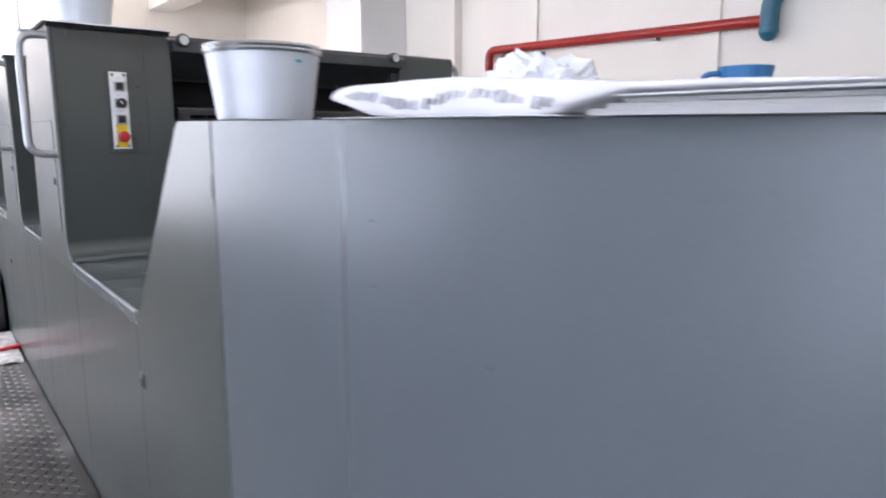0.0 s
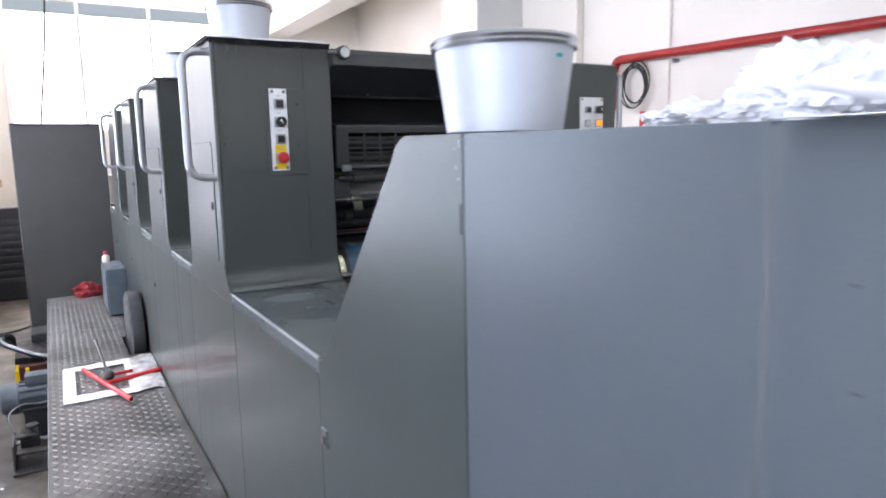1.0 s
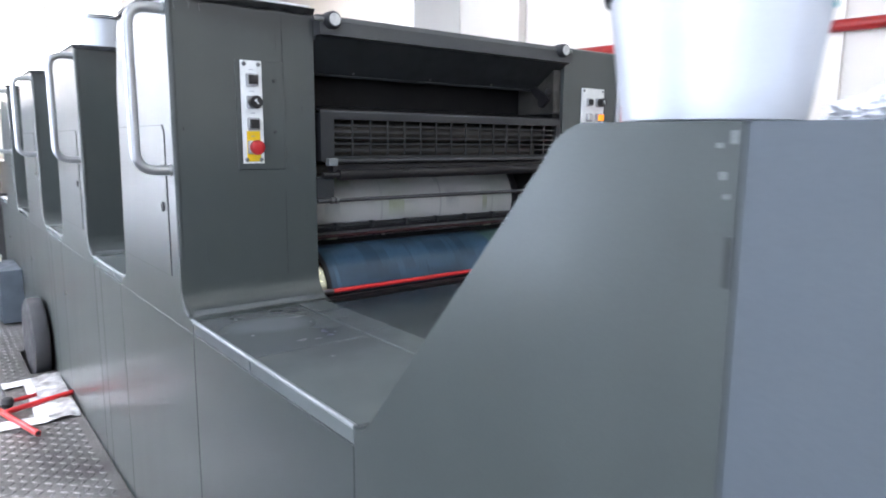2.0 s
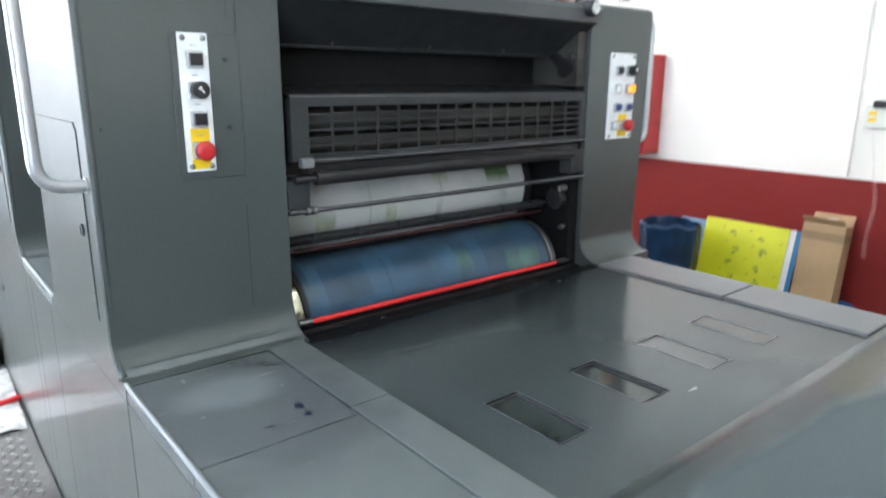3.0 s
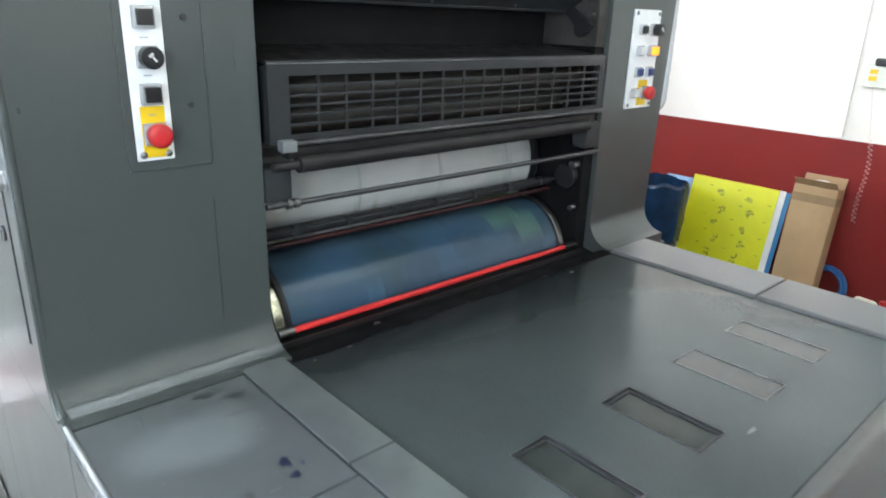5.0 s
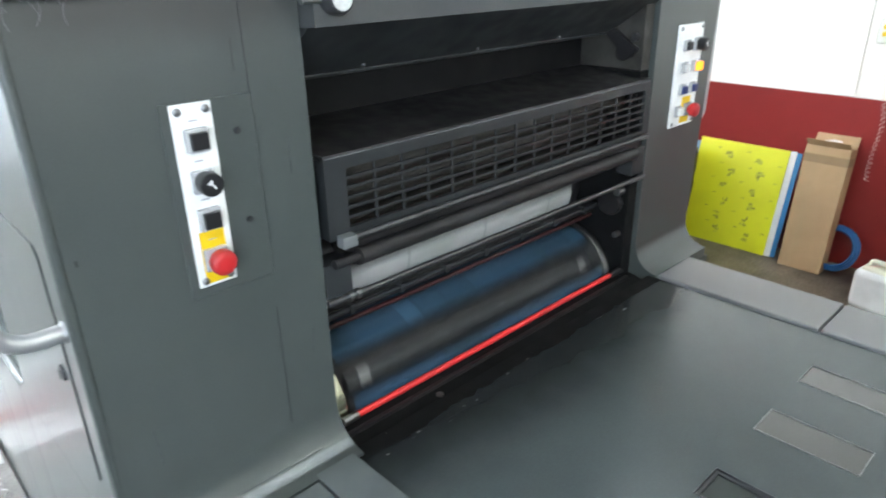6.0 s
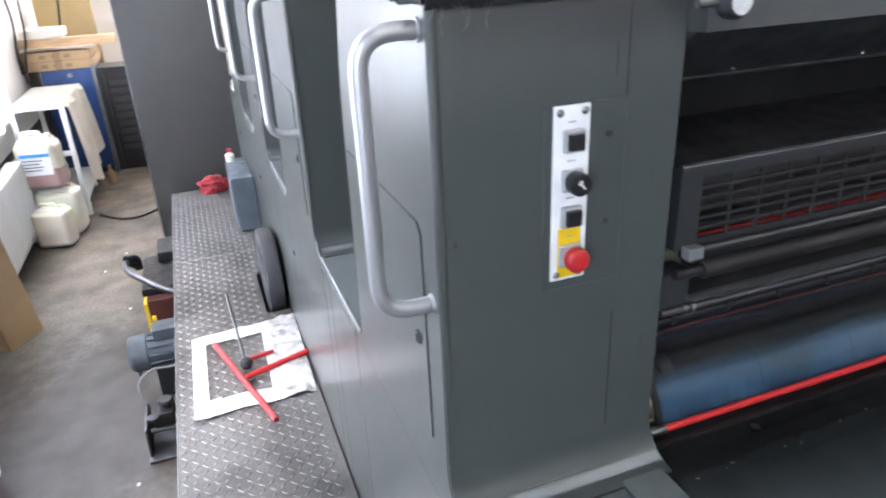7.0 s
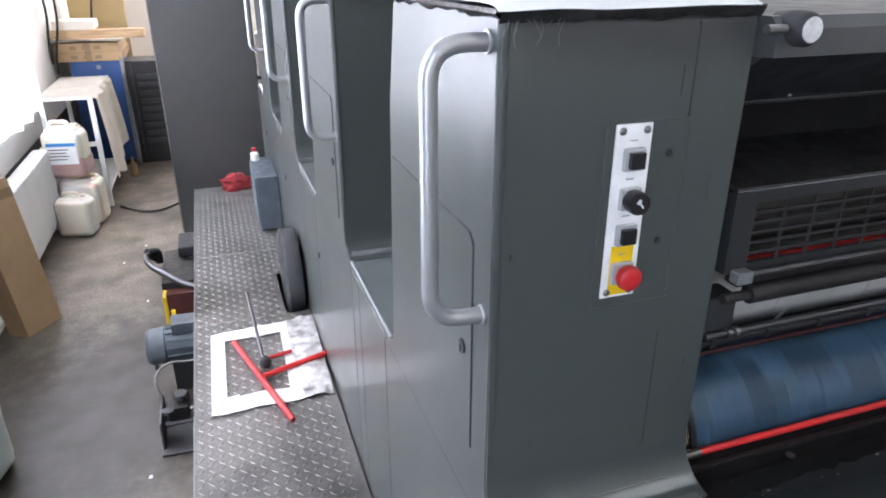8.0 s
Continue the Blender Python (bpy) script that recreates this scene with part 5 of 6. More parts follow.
ink_tin(0.48, FACE + PITCH + 0.22, TOP + 0.0065, "silver grey metal ink tin on the unit top")
cover = thing("cover_sheet", "white paper and clear film laid on the unit top", "paper", "", (0, 0, TOP + 0.0047))
part("sheet_body", sheet(XA - 0.010, XB - 0.012, FACE - 0.0165, FACE + 0.43, 0, 30, 30, lambda x, y: 0.0055 + 0.002 * noise.noise(Vector((x * 12, y * 12, 2))) - 0.0065 * max(0.0, min(1.0, (FACE - y) / 0.0165))), M["paper"], cover)

# grey that holds the shade on the edges of white sheets
M["ream_side"] = material("shaded_edges_of_a_paper_pile", (0.34, 0.33, 0.32), 0.8, 0.0, 0.08, 5.0, 0.25, 300, 0.3, 200, 0.0, (0, 0, 0), 0.1, 0.0, (1, 1, 14))
stack = thing("paper_stack", "pile of white sheets, shade on its edges coloured grey", "paper stack")
for i, h in enumerate((0.0045, 0.0035, 0.0028)):
    base = 0.0008 + sum((0.0045, 0.0035, 0.0028)[:i])
    x0, y1 = 0.316 + 0.002 * i, 0.285 - 0.012 * i
    part("ream", sheet(x0, x0 + 0.62, y1 - 0.88, y1, 0.0, 12, 30, lambda x, y, base=base: lid(y) + base + 0.0004 * noise.noise(Vector((x * 7, y * 6, base * 900))), h - 0.0002), M["ream_side"], stack)
part("cover_leaf", sheet(0.312, 0.945, -0.62, 0.262, 0.0, 20, 40, lambda x, y: lid(y) + 0.0128 + 0.0012 * noise.noise(Vector((x * 8, y * 7, 4.0))), 0.0012), M["paper"], stack)

M["newsprint"] = material("newsprint", (0.60, 0.59, 0.60), 0.8, 0.0, 0.10, 14.0, 0.03, 400, 0.1, 60)
journal = thing("folded_newsprint", "folded white printed sheets with a curled end", "newspaper")


def bundle_heights(y):
    """Underside and top of the folded bundle, which lifts towards its curled end."""
    low = np.interp(y, [0.10, 0.25, 0.32, 0.45, 0.54, 0.58, 0.605], [lid(0.1) + 0.0145, lid(0.25) + 0.0150, lid(0.32) + 0.0012, lid(0.45) + 0.0012, lid(0.54) + 0.003, 1.646, 1.652])
    high = np.interp(y, [0.10, 0.25, 0.32, 0.42, 0.53, 0.575, 0.595, 0.605], [lid(0.1) + 0.0165, 1.652, 1.658, 1.665, 1.6665, 1.6665, 1.665, 1.660])
    return float(low), float(high)


def bundle(shrink, drop, x_in, seed):
    """A soft folded bundle along y: a rounded fold towards the aisle, a flat back."""
    bm = bmesh.new()
    rings = []
    for i in range(73):
        y = 0.605 - shrink - 0.505 * i / 72
        lo, hi = bundle_heights(min(0.605, y))
        lo, hi = lo + drop * (hi - lo), hi - drop * 0.35 * (hi - lo)
        hi += 0.0016 * noise.noise(Vector((y * 14, seed, 0.0)))
        out = x_in + 0.004 * noise.noise(Vector((y * 9, seed, 3.0)))
        mid, r = (lo + hi) / 2, (hi - lo) / 2
        ring = [(out + 0.010 * (1 - math.cos(a)) + 0.001 * noise.noise(Vector((y * 20, a * 1.5, seed))), mid - r * math.copysign(abs(math.sin(a)) ** 0.6, math.sin(a))) for a in [math.pi / 2 - math.pi * k / 10 for k in range(11)]]
        rings.append([bm.verts.new((x, y, z)) for x, z in [(out + 0.5, lo)] + ring + [(out + 0.5, hi - 0.3 * r)]])
    for p, q in zip(rings, rings[1:]):
        for k in range(len(p)):
            bm.faces.new((p[k], p[(k + 1) % len(p)], q[(k + 1) % len(p)], q[k]))
    bm.faces.new(rings[0])
    bm.faces.new(list(reversed(rings[-1])))
    return bm


part("fold", bundle(0.0, 0.0, 0.304, 1.0), M["newsprint"], journal, "", 60)
part("loose_leaf", sheet(0.302, 0.80, 0.30, 0.625, 0.0, 20, 40, lambda x, y: lid(y) + 0.0003 + 0.0006 * (1 + noise.noise(Vector((x * 9, y * 16, 2.0)))), 0.0006), M["paper_dirty"], journal)
for i in range(30):
    y = 0.572 - i * 0.0090
    lo, hi = bundle_heights(y)
    tall = 0.16 + 0.20 * abs(math.sin(i * 2.3))
    rise = 0.46 + 0.14 * math.sin(i * 0.35 + 0.6)
    if i % 7 == 6:
        continue
    zc, zh = lo + (hi - lo) * rise, (hi - lo) * tall * 0.5
    stroke = box(0.3022, 0.309, -0.0012 - 0.0010 * abs(math.sin(i * 1.9)), 0.0005, -zh, zh)
    stroke.transform(Matrix.Translation((0, y, zc)) @ Matrix.Rotation(radians(34 + 14 * math.sin(i * 3.1)), 4, "X"))
    part("print_mark", stroke, M["ink"] if i > 12 else M["ink_pale"], journal)

for x, y, a, b, c, k in ((0.85, 1.118, 0.085, 0.062, 0.040, 1.0), (1.10, 1.065, 0.13, 0.125, 0.108, 2.0), (1.22, 0.88, 0.12, 0.11, 0.05, 5.0)):
    tagged(part("wiping_rag", rumpled(x, y, lid(y) + 0.0005, a, b, c, k, 0.38, 5), M["rag"]), "bundle of crumpled white wiping rags", "rags", "rags on the delivery")

mug = thing("mug", "blue plastic mug with a handle", "mug", "", (1.665, 0.885, lid(0.885) + 0.0005))
part("cup", lathe([(0.02, 0.0), (0.043, 0.0), (0.046, 0.004), (0.067, 0.150), (0.064, 0.150), (0.043, 0.008), (0.01, 0.007)], 36), M["mug"], mug)
part("handle", tube(rounded_path([(-0.045, 0.035, 0.135), (-0.085, 0.075, 0.13), (-0.08, 0.07, 0.075), (-0.038, 0.03, 0.07)], 0.03), 0.007, 10), M["mug"], mug)

# ---------------------------------------------------------------- cabinet at the far end of the press
cab = thing("control_cabinet", "tall dark grey metal cabinet", "cabinet")
part("body", box(-0.332, 0.372, 7.08, 8.13, 0.0, 1.905, 0.006), M["cabinet"], cab)
part("top_plate", box(-0.337, 0.377, 7.072, 8.14, 1.9055, 1.925, 0.004), M["cabinet"], cab)
part("edge_strip", box(-0.339, -0.3325, 7.076, 7.092, 0.02, 1.90, 0.001, 1), M["steel"], cab)
part("latch", box(-0.347, -0.3325, 7.11, 7.13, 1.02, 1.06, 0.003), M["rubber"], cab)
part("bracket", box(0.3725, 0.42, 7.11, 7.20, 1.18, 1.21, 0.003), M["dark_paint"], cab)
drop = thing("hanging_cable", "black cable hanging from the ceiling", "cable")
part("cord", tube([Vector((0.06 - 0.17 * s + 0.05 * math.sin(s * 3.1), 7.7 - 0.1 * s, Z_TOP - (Z_TOP - 1.93) * s)) for s in [i / 24 for i in range(25)]], 0.010, 8), M["cable"], drop)

feeder = thing("press_feeder", "grey press feeder at the far end of the line", "press feeder")
part("body", box(0.45, XD, 6.735, 8.2, 0.0, 1.45, 0.01), M["paint"], feeder)
part("hood", box(0.60, XD - 0.1, 6.80, 8.0, 1.4505, 1.70, 0.02), M["paint"], feeder)

# ---------------------------------------------------------------- pump, motor and valve under the footboard
motor = thing("pump_motor", "blue-grey electric motor with a domed fan cover", "motor", "", (0.02, 4.86, 0.0))
part("body", rod((-0.38, 0, 0.240), (-0.12, 0, 0.240), 0.086, 28, 0.006), M["motor"], motor)
for i in range(14):
    a = 2 * math.pi * i / 14
    fin = box(-0.37, -0.20, -0.003, 0.003, 0.083, 0.097)
    fin.transform(Matrix.Translation((0, 0, 0.240)) @ Matrix.Rotation(a, 4, "X"))
    part("fin", fin, M["motor"], motor)
part("fan_cover", lathe([(0.02, -0.475), (0.076, -0.467), (0.090, -0.45), (0.093, -0.38), (0.085, -0.375)], 32, "X", (0, 0, 0.240)), M["motor"], motor, "domed end cover")
part("terminal_box", box(-0.34, -0.22, -0.055, 0.055, 0.315, 0.375, 0.006), M["motor"], motor)
part("tag", box(-0.335, -0.315, 0.056, 0.075, 0.335, 0.395, 0.003), M["yellow"], motor, "yellow tag")
part("flange", rod((-0.135, 0, 0.255), (-0.115, 0, 0.255), 0.10, 28, 0.003), M["motor"], motor)
part("foot", box(-0.36, -0.16, -0.07, 0.07, 0.0, 0.175, 0.006), M["dark_paint"], motor)
part("drain_plug", rod((-0.44, -0.02, 0.12), (-0.44, -0.02, 0.19), 0.010, 10), M["motor"], motor)

pump = thing("pump_unit", "oily black and red pump with a grey hose", "pump", "", (0.03, 5.52, 0.0))
part("tank", box(-0.40, -0.135, -0.20, 0.16, 0.0, 0.30, 0.01), M["pump_red"], pump)
part("lid", box(-0.42, -0.135, -0.14, 0.36, 0.3005, 0.345, 0.008), M["black"], pump)
part("block", box(-0.34, -0.135, 0.165, 0.42, 0.0, 0.30, 0.008), M["black"], pump)
part("cover_box", box(-0.33, -0.17, 0.22, 0.48, 0.3455, 0.41, 0.012), M["rubber"], pump)
part("yellow_guard", box(-0.425, -0.4005, -0.15, 0.04, 0.05, 0.26, 0.004), M["yellow"], pump)
part("hose", tube(rounded_path([(-0.44, 0.18, 0.36), (-0.50, 0.10, 0.44), (-0.48, -0.02, 0.42), (-0.30, -0.25, 0.38), (-0.13, -0.32, 0.34)], 0.06), 0.018, 12), M["dark_steel"], pump, "grey ribbed hose")
part("elbow", tube(rounded_path([(-0.44, 0.18, 0.346), (-0.44, 0.18, 0.42), (-0.49, 0.12, 0.44)], 0.03), 0.024, 12), M["rubber"], pump)

valve = thing("valve_block", "dirty steel valve assembly with a small hose", "valve", "", (0, 4.42, 0.0))
part("base_plate", box(-0.39, -0.135, -0.14, 0.16, 0.0, 0.012, 0.003), M["dark_steel"], valve)
part("bracket", box(-0.385, -0.375, -0.10, 0.14, 0.0125, 0.15, 0.002), M["dark_steel"], valve)
part("bracket", box(-0.21, -0.20, -0.10, 0.14, 0.0125, 0.17, 0.002), M["steel"], valve)
for z in (0.06, 0.12):
    part("rail", rod((-0.39, 0.02, z), (-0.15, 0.02, z), 0.013, 14), M["steel"], valve)
part("body", box(-0.35, -0.26, -0.03, 0.09, 0.10, 0.17, 0.008), M["black"], valve)
part("wheel", lathe([(0.01, 0.0), (0.032, 0.004), (0.034, 0.012), (0.030, 0.02), (0.01, 0.022)], 24, "Z", (-0.29, 0.03, 0.19)), M["rubber"], valve)
part("stem", rod((-0.29, 0.03, 0.17), (-0.29, 0.03, 0.19), 0.008, 10), M["steel"], valve)
part("wheel", lathe([(0.01, 0.0), (0.024, 0.003), (0.026, 0.010), (0.01, 0.016)], 20, "Z", (-0.345, -0.05, 0.172)), M["rubber"], valve)
part("coupling", rod((-0.20, 0.02, 0.10), (-0.14, 0.02, 0.10), 0.035, 20, 0.004), M["chrome"], valve)
part("hose", tube(rounded_path([(-0.38, 0.10, 0.15), (-0.41, 0.15, 0.24), (-0.34, 0.22, 0.27), (-0.24, 0.22, 0.25), (-0.14, 0.24, 0.27)], 0.05), 0.006, 8), M["steel"], valve)

# ---------------------------------------------------------------- window side of the aisle
rad = thing("radiator", "white ribbed cast radiator under the window", "radiator")
for i in range(22):
    y = 6.02 + i * 0.072
    part("rib", box(-1.385, -1.262, y, y + 0.058, 0.11, 0.66, 0.018, 3), M["radiator"], rad)
part("pipe", rod((-1.32, 3.6, 0.07), (-1.32, 7.75, 0.07), 0.024, 14), M["radiator"], rad, "white heating pipe along the wall")
part("pipe", rod((-1.32, 7.63, 0.07), (-1.32, 7.63, 0.66), 0.016, 12), M["radiator"], rad)
for y in (6.1, 7.5):
    part("foot", box(-1.34, -1.30, y, y + 0.04, 0.0, 0.115, 0.004), M["radiator"], rad)
part("valve", rod((-1.30, 7.60, 0.66), (-1.23, 7.60, 0.66), 0.022, 14, 0.004), M["rubber"], rad, "black valve knob")

curtain = thing("curtain", "thin white curtain hanging before the window", "curtain")
bm = bmesh.new()
prev = None
for i in range(121):
    y = 5.25 + 2.75 * i / 120
    x = X_LEFT + 0.12 + 0.03 * math.sin(y * 41) + 0.018 * math.sin(y * 17 + 1)
    col = [bm.verts.new((x + 0.01 * math.sin(y * 23 + z), y, z)) for z in (0.93 + 0.02 * math.sin(y * 5), 1.6, 2.4, 3.35)]
    if prev:
        for a in range(3):
            bm.faces.new((prev[a], col[a], col[a + 1], prev[a + 1]))
    prev = col
part("fabric", bm, M["curtain"], curtain)
part("rail", rod((X_LEFT + 0.12, 5.2, 3.37), (X_LEFT + 0.12, 8.05, 3.37), 0.014, 10), M["steel"], curtain)
for y in (5.3, 7.95):
    part("bracket", box(X_LEFT + 0.001, X_LEFT + 0.125, y, y + 0.02, 3.36, 3.38), M["steel"], curtain)


def upright_carton(name, label, at, rz, tilt, w, d, h, flaps):
    c = thing(name, label, "cardboard box")
    c.matrix_basis = pose(*at, 0, 0, rz) @ pose(0, 0, 0, tilt, 0, 0)
    part("body", box(-w / 2, w / 2, 0, d, 0, h, 0.004), M["carton"], c)
    part("tape", box(-w / 2 - 0.0006, w / 2 + 0.0006, -0.0006, d + 0.0006, h - 0.11, h - 0.055), M["carton_dark"], c)
    if flaps:
        f = box(-w / 2 + 0.005, w / 2 - 0.005, 0.0, 0.004, 0, 0.09, 0.001, 1)
        f.transform(pose(0, d - 0.004, h, -18, 0, 0))
        part("flap", f, M["carton"], c)
        f = box(-w / 2 + 0.005, w / 2 - 0.005, 0.0, 0.004, 0, 0.07, 0.001, 1)
        f.transform(pose(0, 0.006, h, 55, 0, 0))
        part("flap", f, M["carton"], c)
        part("wrapping", rumpled(0.0, d / 2, h - 0.002, w * 0.28, d * 0.3, 0.03, 6.0, 0.5, 3), M["paper"], c, "crumpled white paper in the box")
    return c


upright_carton("tall_carton", "long brown cardboard carton leaning in the aisle", (-1.10, 5.75, 0.0), 58, -9, 0.26, 0.14, 0.90, False)


def jerry_can(name, label, x, y, z, w, d, h, skin, rz=0):
    c = thing(name, label, "jerry can", "plastic canisters", (x, y, z), rz)
    bm = box(-w / 2, w / 2, -d / 2, d / 2, 0.0, h * 0.86, min(w, d) * 0.24, 5)
    part("body", bm, skin, c)
    top = box(-w * 0.40, w * 0.40, -d * 0.36, d * 0.36, h * 0.80, h * 0.90, min(w, d) * 0.10, 3)
    part("shoulder", top, M["can"], c)
    grip = tube(rounded_path([(-w * 0.30, 0, h * 0.88), (-w * 0.28, 0, h * 0.985), (w * 0.12, 0, h * 0.985), (w * 0.14, 0, h * 0.88)], 0.03), min(w, d) * 0.07, 12)
    part("grip", grip, M["can"], c)
    part("neck", rod((w * 0.30, 0, h * 0.88), (w * 0.30, 0, h * 0.95), min(w, d) * 0.12, 20), M["can"], c)
    return c


low = jerry_can("jerry_can", "small empty milky plastic jerry can on the floor", -1.125, 7.36, 0.0, 0.27, 0.18, 0.35, M["can"], -14)
jerry_can("jerry_can", "large milky plastic jerry can on the floor", -1.10, 7.66, 0.0, 0.32, 0.24, 0.44, M["can"], -10)
pink = jerry_can("jerry_can", "labelled plastic canister half full of pink liquid", -1.15, 7.66, 0.405, 0.30, 0.26, 0.45, M["can"], -10)
part("liquid", box(-0.153, 0.153, -0.133, 0.133, 0.012, 0.185, 0.042, 4), M["can_pink"], pink, "pink liquid showing through")
part("label", box(-0.10, 0.12, -0.1365, -0.1315, 0.13, 0.305), M["label"], pink, "white label with a blue band")
part("label_band", box(-0.10, 0.12, -0.138, -0.1368, 0.275, 0.302), M["label_blue"], pink)
for i in range(4):
    part("inscription", box(-0.09, 0.06 - 0.02 * (i % 2), -0.138, -0.1368, 0.245 - i * 0.026, 0.252 - i * 0.026), M["ink"], pink)
jerry_can("jerry_can", "white plastic canister standing in the aisle", -1.13, 4.36, 0.0, 0.30, 0.25, 0.44, M["can_mint"], 75)

table = thing("side_table", "white metal table with a lower shelf", "table")
part("tabletop", box(-1.37, -0.94, 8.0, 9.2, 0.955, 0.985, 0.004), M["radiator"], table)
for x in (-1.34, -0.965):
    for y in (8.03, 9.17):
        part("leg", box(x - 0.02, x + 0.02, y - 0.02, y + 0.02, 0.0, 0.955, 0.003), M["radiator"], table)
part("shelf", box(-1.36, -0.95, 8.01, 9.19, 0.12, 0.15, 0.003), M["radiator"], table)
part("rail", box(-1.32, -0.985, 8.02, 8.04, 0.55, 0.59, 0.003), M["radiator"], table)
throw = thing("table_cloth", "stained cream cloth draped over the table edge", "cloth")
bm = bmesh.new()
prev = None
for i in range(41):
    y = 7.99 + 1.15 * i / 40
    wv = 0.012 * math.sin(y * 19) + 0.01 * math.sin(y * 7)
    hang = 0.62 + 0.05 * math.sin(y * 6) + (0.12 if i < 14 else 0.0)
    col = [bm.verts.new(p) for p in ((-1.36, y, 0.987), (-1.1, y, 0.992 + 0.3 * abs(wv)), (-0.945, y, 0.989), (-0.915 + wv, y, 0.96), (-0.885 + wv * 1.6, y, 0.96 - hang * 0.5), (-0.865 + wv * 2, y, 0.96 - hang))]
    if prev:
        for a in range(5):
            bm.faces.new((prev[a], col[a], col[a + 1], prev[a + 1]))
    prev = col
r = bmesh.ops.solidify(bm, geom=list(bm.faces), thickness=0.004)
part("fabric", bm, M["cloth"], throw)

cabinet2 = thing("blue_cabinet", "blue painted steel cabinet behind the table", "cabinet")
part("body", box(-1.30, -0.835, 9.42, 10.3, 0.06, 1.10, 0.008), M["blue_steel"], cabinet2)
part("post", box(-0.834, -0.80, 9.40, 9.43, 0.0, 1.13, 0.003), M["steel"], cabinet2)
part("plinth", box(-1.29, -0.85, 9.44, 10.28, 0.0, 0.06), M["black"], cabinet2)
part("catch", box(-1.06, -1.02, 9.405, 9.42, 1.02, 1.06, 0.003), M["steel"], cabinet2)
for i in range(2):
    c = thing("flat_carton", "flat brown carton stacked on the cabinet", "cardboard box", "stacked flat cartons", (-1.11, 9.85, 1.1005 + i * 0.09))
    part("body", box(-0.31, 0.31 - 0.02 * i, -0.44, 0.42, 0.0, 0.088, 0.004), M["carton"], c)
    part("tape", box(-0.03, 0.03, -0.4408, 0.4208, -0.0002, 0.0888), M["carton_dark"], c)
    for j in range(3):
        part("inscription", box(-0.16 + j * 0.11, -0.10 + j * 0.11, -0.4412, -0.439, 0.025, 0.06), M["carton_dark"], c)
wrap = thing("cover_paper", "cream paper laid over the cartons", "paper")
part("sheet_body", sheet(-1.43, -0.77, 9.38, 10.2, 1.282, 30, 20, lambda x, y: 0.012 + 0.014 * noise.noise(Vector((x * 5, y * 4, 3)))), M["cloth"], wrap)
plank = thing("timber_plank", "pale timber plank lying on the stack", "plank")
part("plank_body", box(-1.42, -0.56, 9.46, 9.62, 1.315, 1.40, 0.004), M["wood"], plank)
foam = thing("paper_block", "cream block of paper on the plank", "paper block")
part("block", box(-1.40, -1.02, 9.47, 9.85, 1.4005, 1.49, 0.012), M["cloth"], foam)
boardp = thing("leaning_board", "ochre board leaning on the wall behind the cartons", "board")
bm = box(-1.38, -0.80, -0.012, 0.012, 0.0, 1.75, 0.002)
bm.transform(pose(0, 10.40, 0.0, -4, 0, 0))
part("panel", bm, M["plywood"], boardp)
black_unit = thing("black_heater", "black slatted metal unit standing by the wall", "heater")
part("body", box(-0.795, -0.30, 9.46, 9.9, 0.0, 1.08, 0.008), M["black"], black_unit)
for i in range(9):
    part("slat", box(-0.70, -0.32, 9.448, 9.46, 0.22 + i * 0.085, 0.265 + i * 0.085, 0.004), M["rubber"], black_unit)
part("frame", box(-0.79, -0.74, 9.445, 9.46, 0.02, 1.06, 0.003), M["dark_paint"], black_unit)
flask = thing("glass_bottle", "small brown bottle on the floor", "bottle", "", (-0.84, 8.98, 0.0))
part("flask", lathe([(0.03, 0.0), (0.036, 0.004), (0.036, 0.11), (0.014, 0.15), (0.014, 0.19)], 20), M["carton_dark"], flask)
line = thing("floor_cable", "black cable lying on the floor", "cable")
part("cord", tube([Vector((-0.88 + 0.60 * s, 7.95 - 0.28 * math.sin(math.pi * s) + 0.1 * s, 0.009)) for s in [i / 24 for i in range(25)]], 0.009, 8), M["cable"], line)
pipes = thing("riser_cables", "dark cables hanging down beside the wall", "cable")
for x0, x1, y, z0 in ((-1.40, -1.20, 9.34, 1.0), (-1.42, -1.36, 9.30, 1.1), (-1.13, -1.05, 10.30, 1.35)):
    part("cord", tube([(x0 + (x1 - x0) * (i / 19) + 0.012 * math.sin(i * 0.7 + y), y + 0.01 * math.sin(i * 0.4), z0 + 0.07 * i) for i in range(20)], 0.012, 8), M["cable"], pipes)
for x, y in ((-0.44, 4.16), (-0.75, 6.6), (-0.62, 6.9), (-0.55, 5.9)):
    tagged(part("paper_scrap", box(x, x + 0.014, y, y + 0.019, 0.0005, 0.003, 0.001, 1), M["paper_dirty"]), "scrap of white paper on the floor", "scrap", "floor scraps")

# ---------------------------------------------------------------- along the red wall
XR = X_RIGHT - 0.008
pipe = thing("fire_pipe", "red painted water pipe along the wall", "pipe")
part("run", tube(rounded_path([(4.93, 2.44, 2.428), (4.93, 5.43, 2.487), (4.93, 5.43, 2.0)], 0.10), 0.042, 16), M["pipe_red"], pipe)
for y in (3.4, 4.7):
    part("bracket", box(4.93, X_RIGHT - 0.001, y - 0.015, y + 0.015, 2.385, 2.415, 0.002), M["steel"], pipe)
teal = thing("air_duct", "teal painted duct pipe with elbows", "pipe")
part("run", tube(rounded_path([(4.90, 2.43, 2.33), (4.90, 2.43, 2.63), (4.90, 1.2, 2.72)], 0.15), 0.064, 18), M["pipe_teal"], teal)
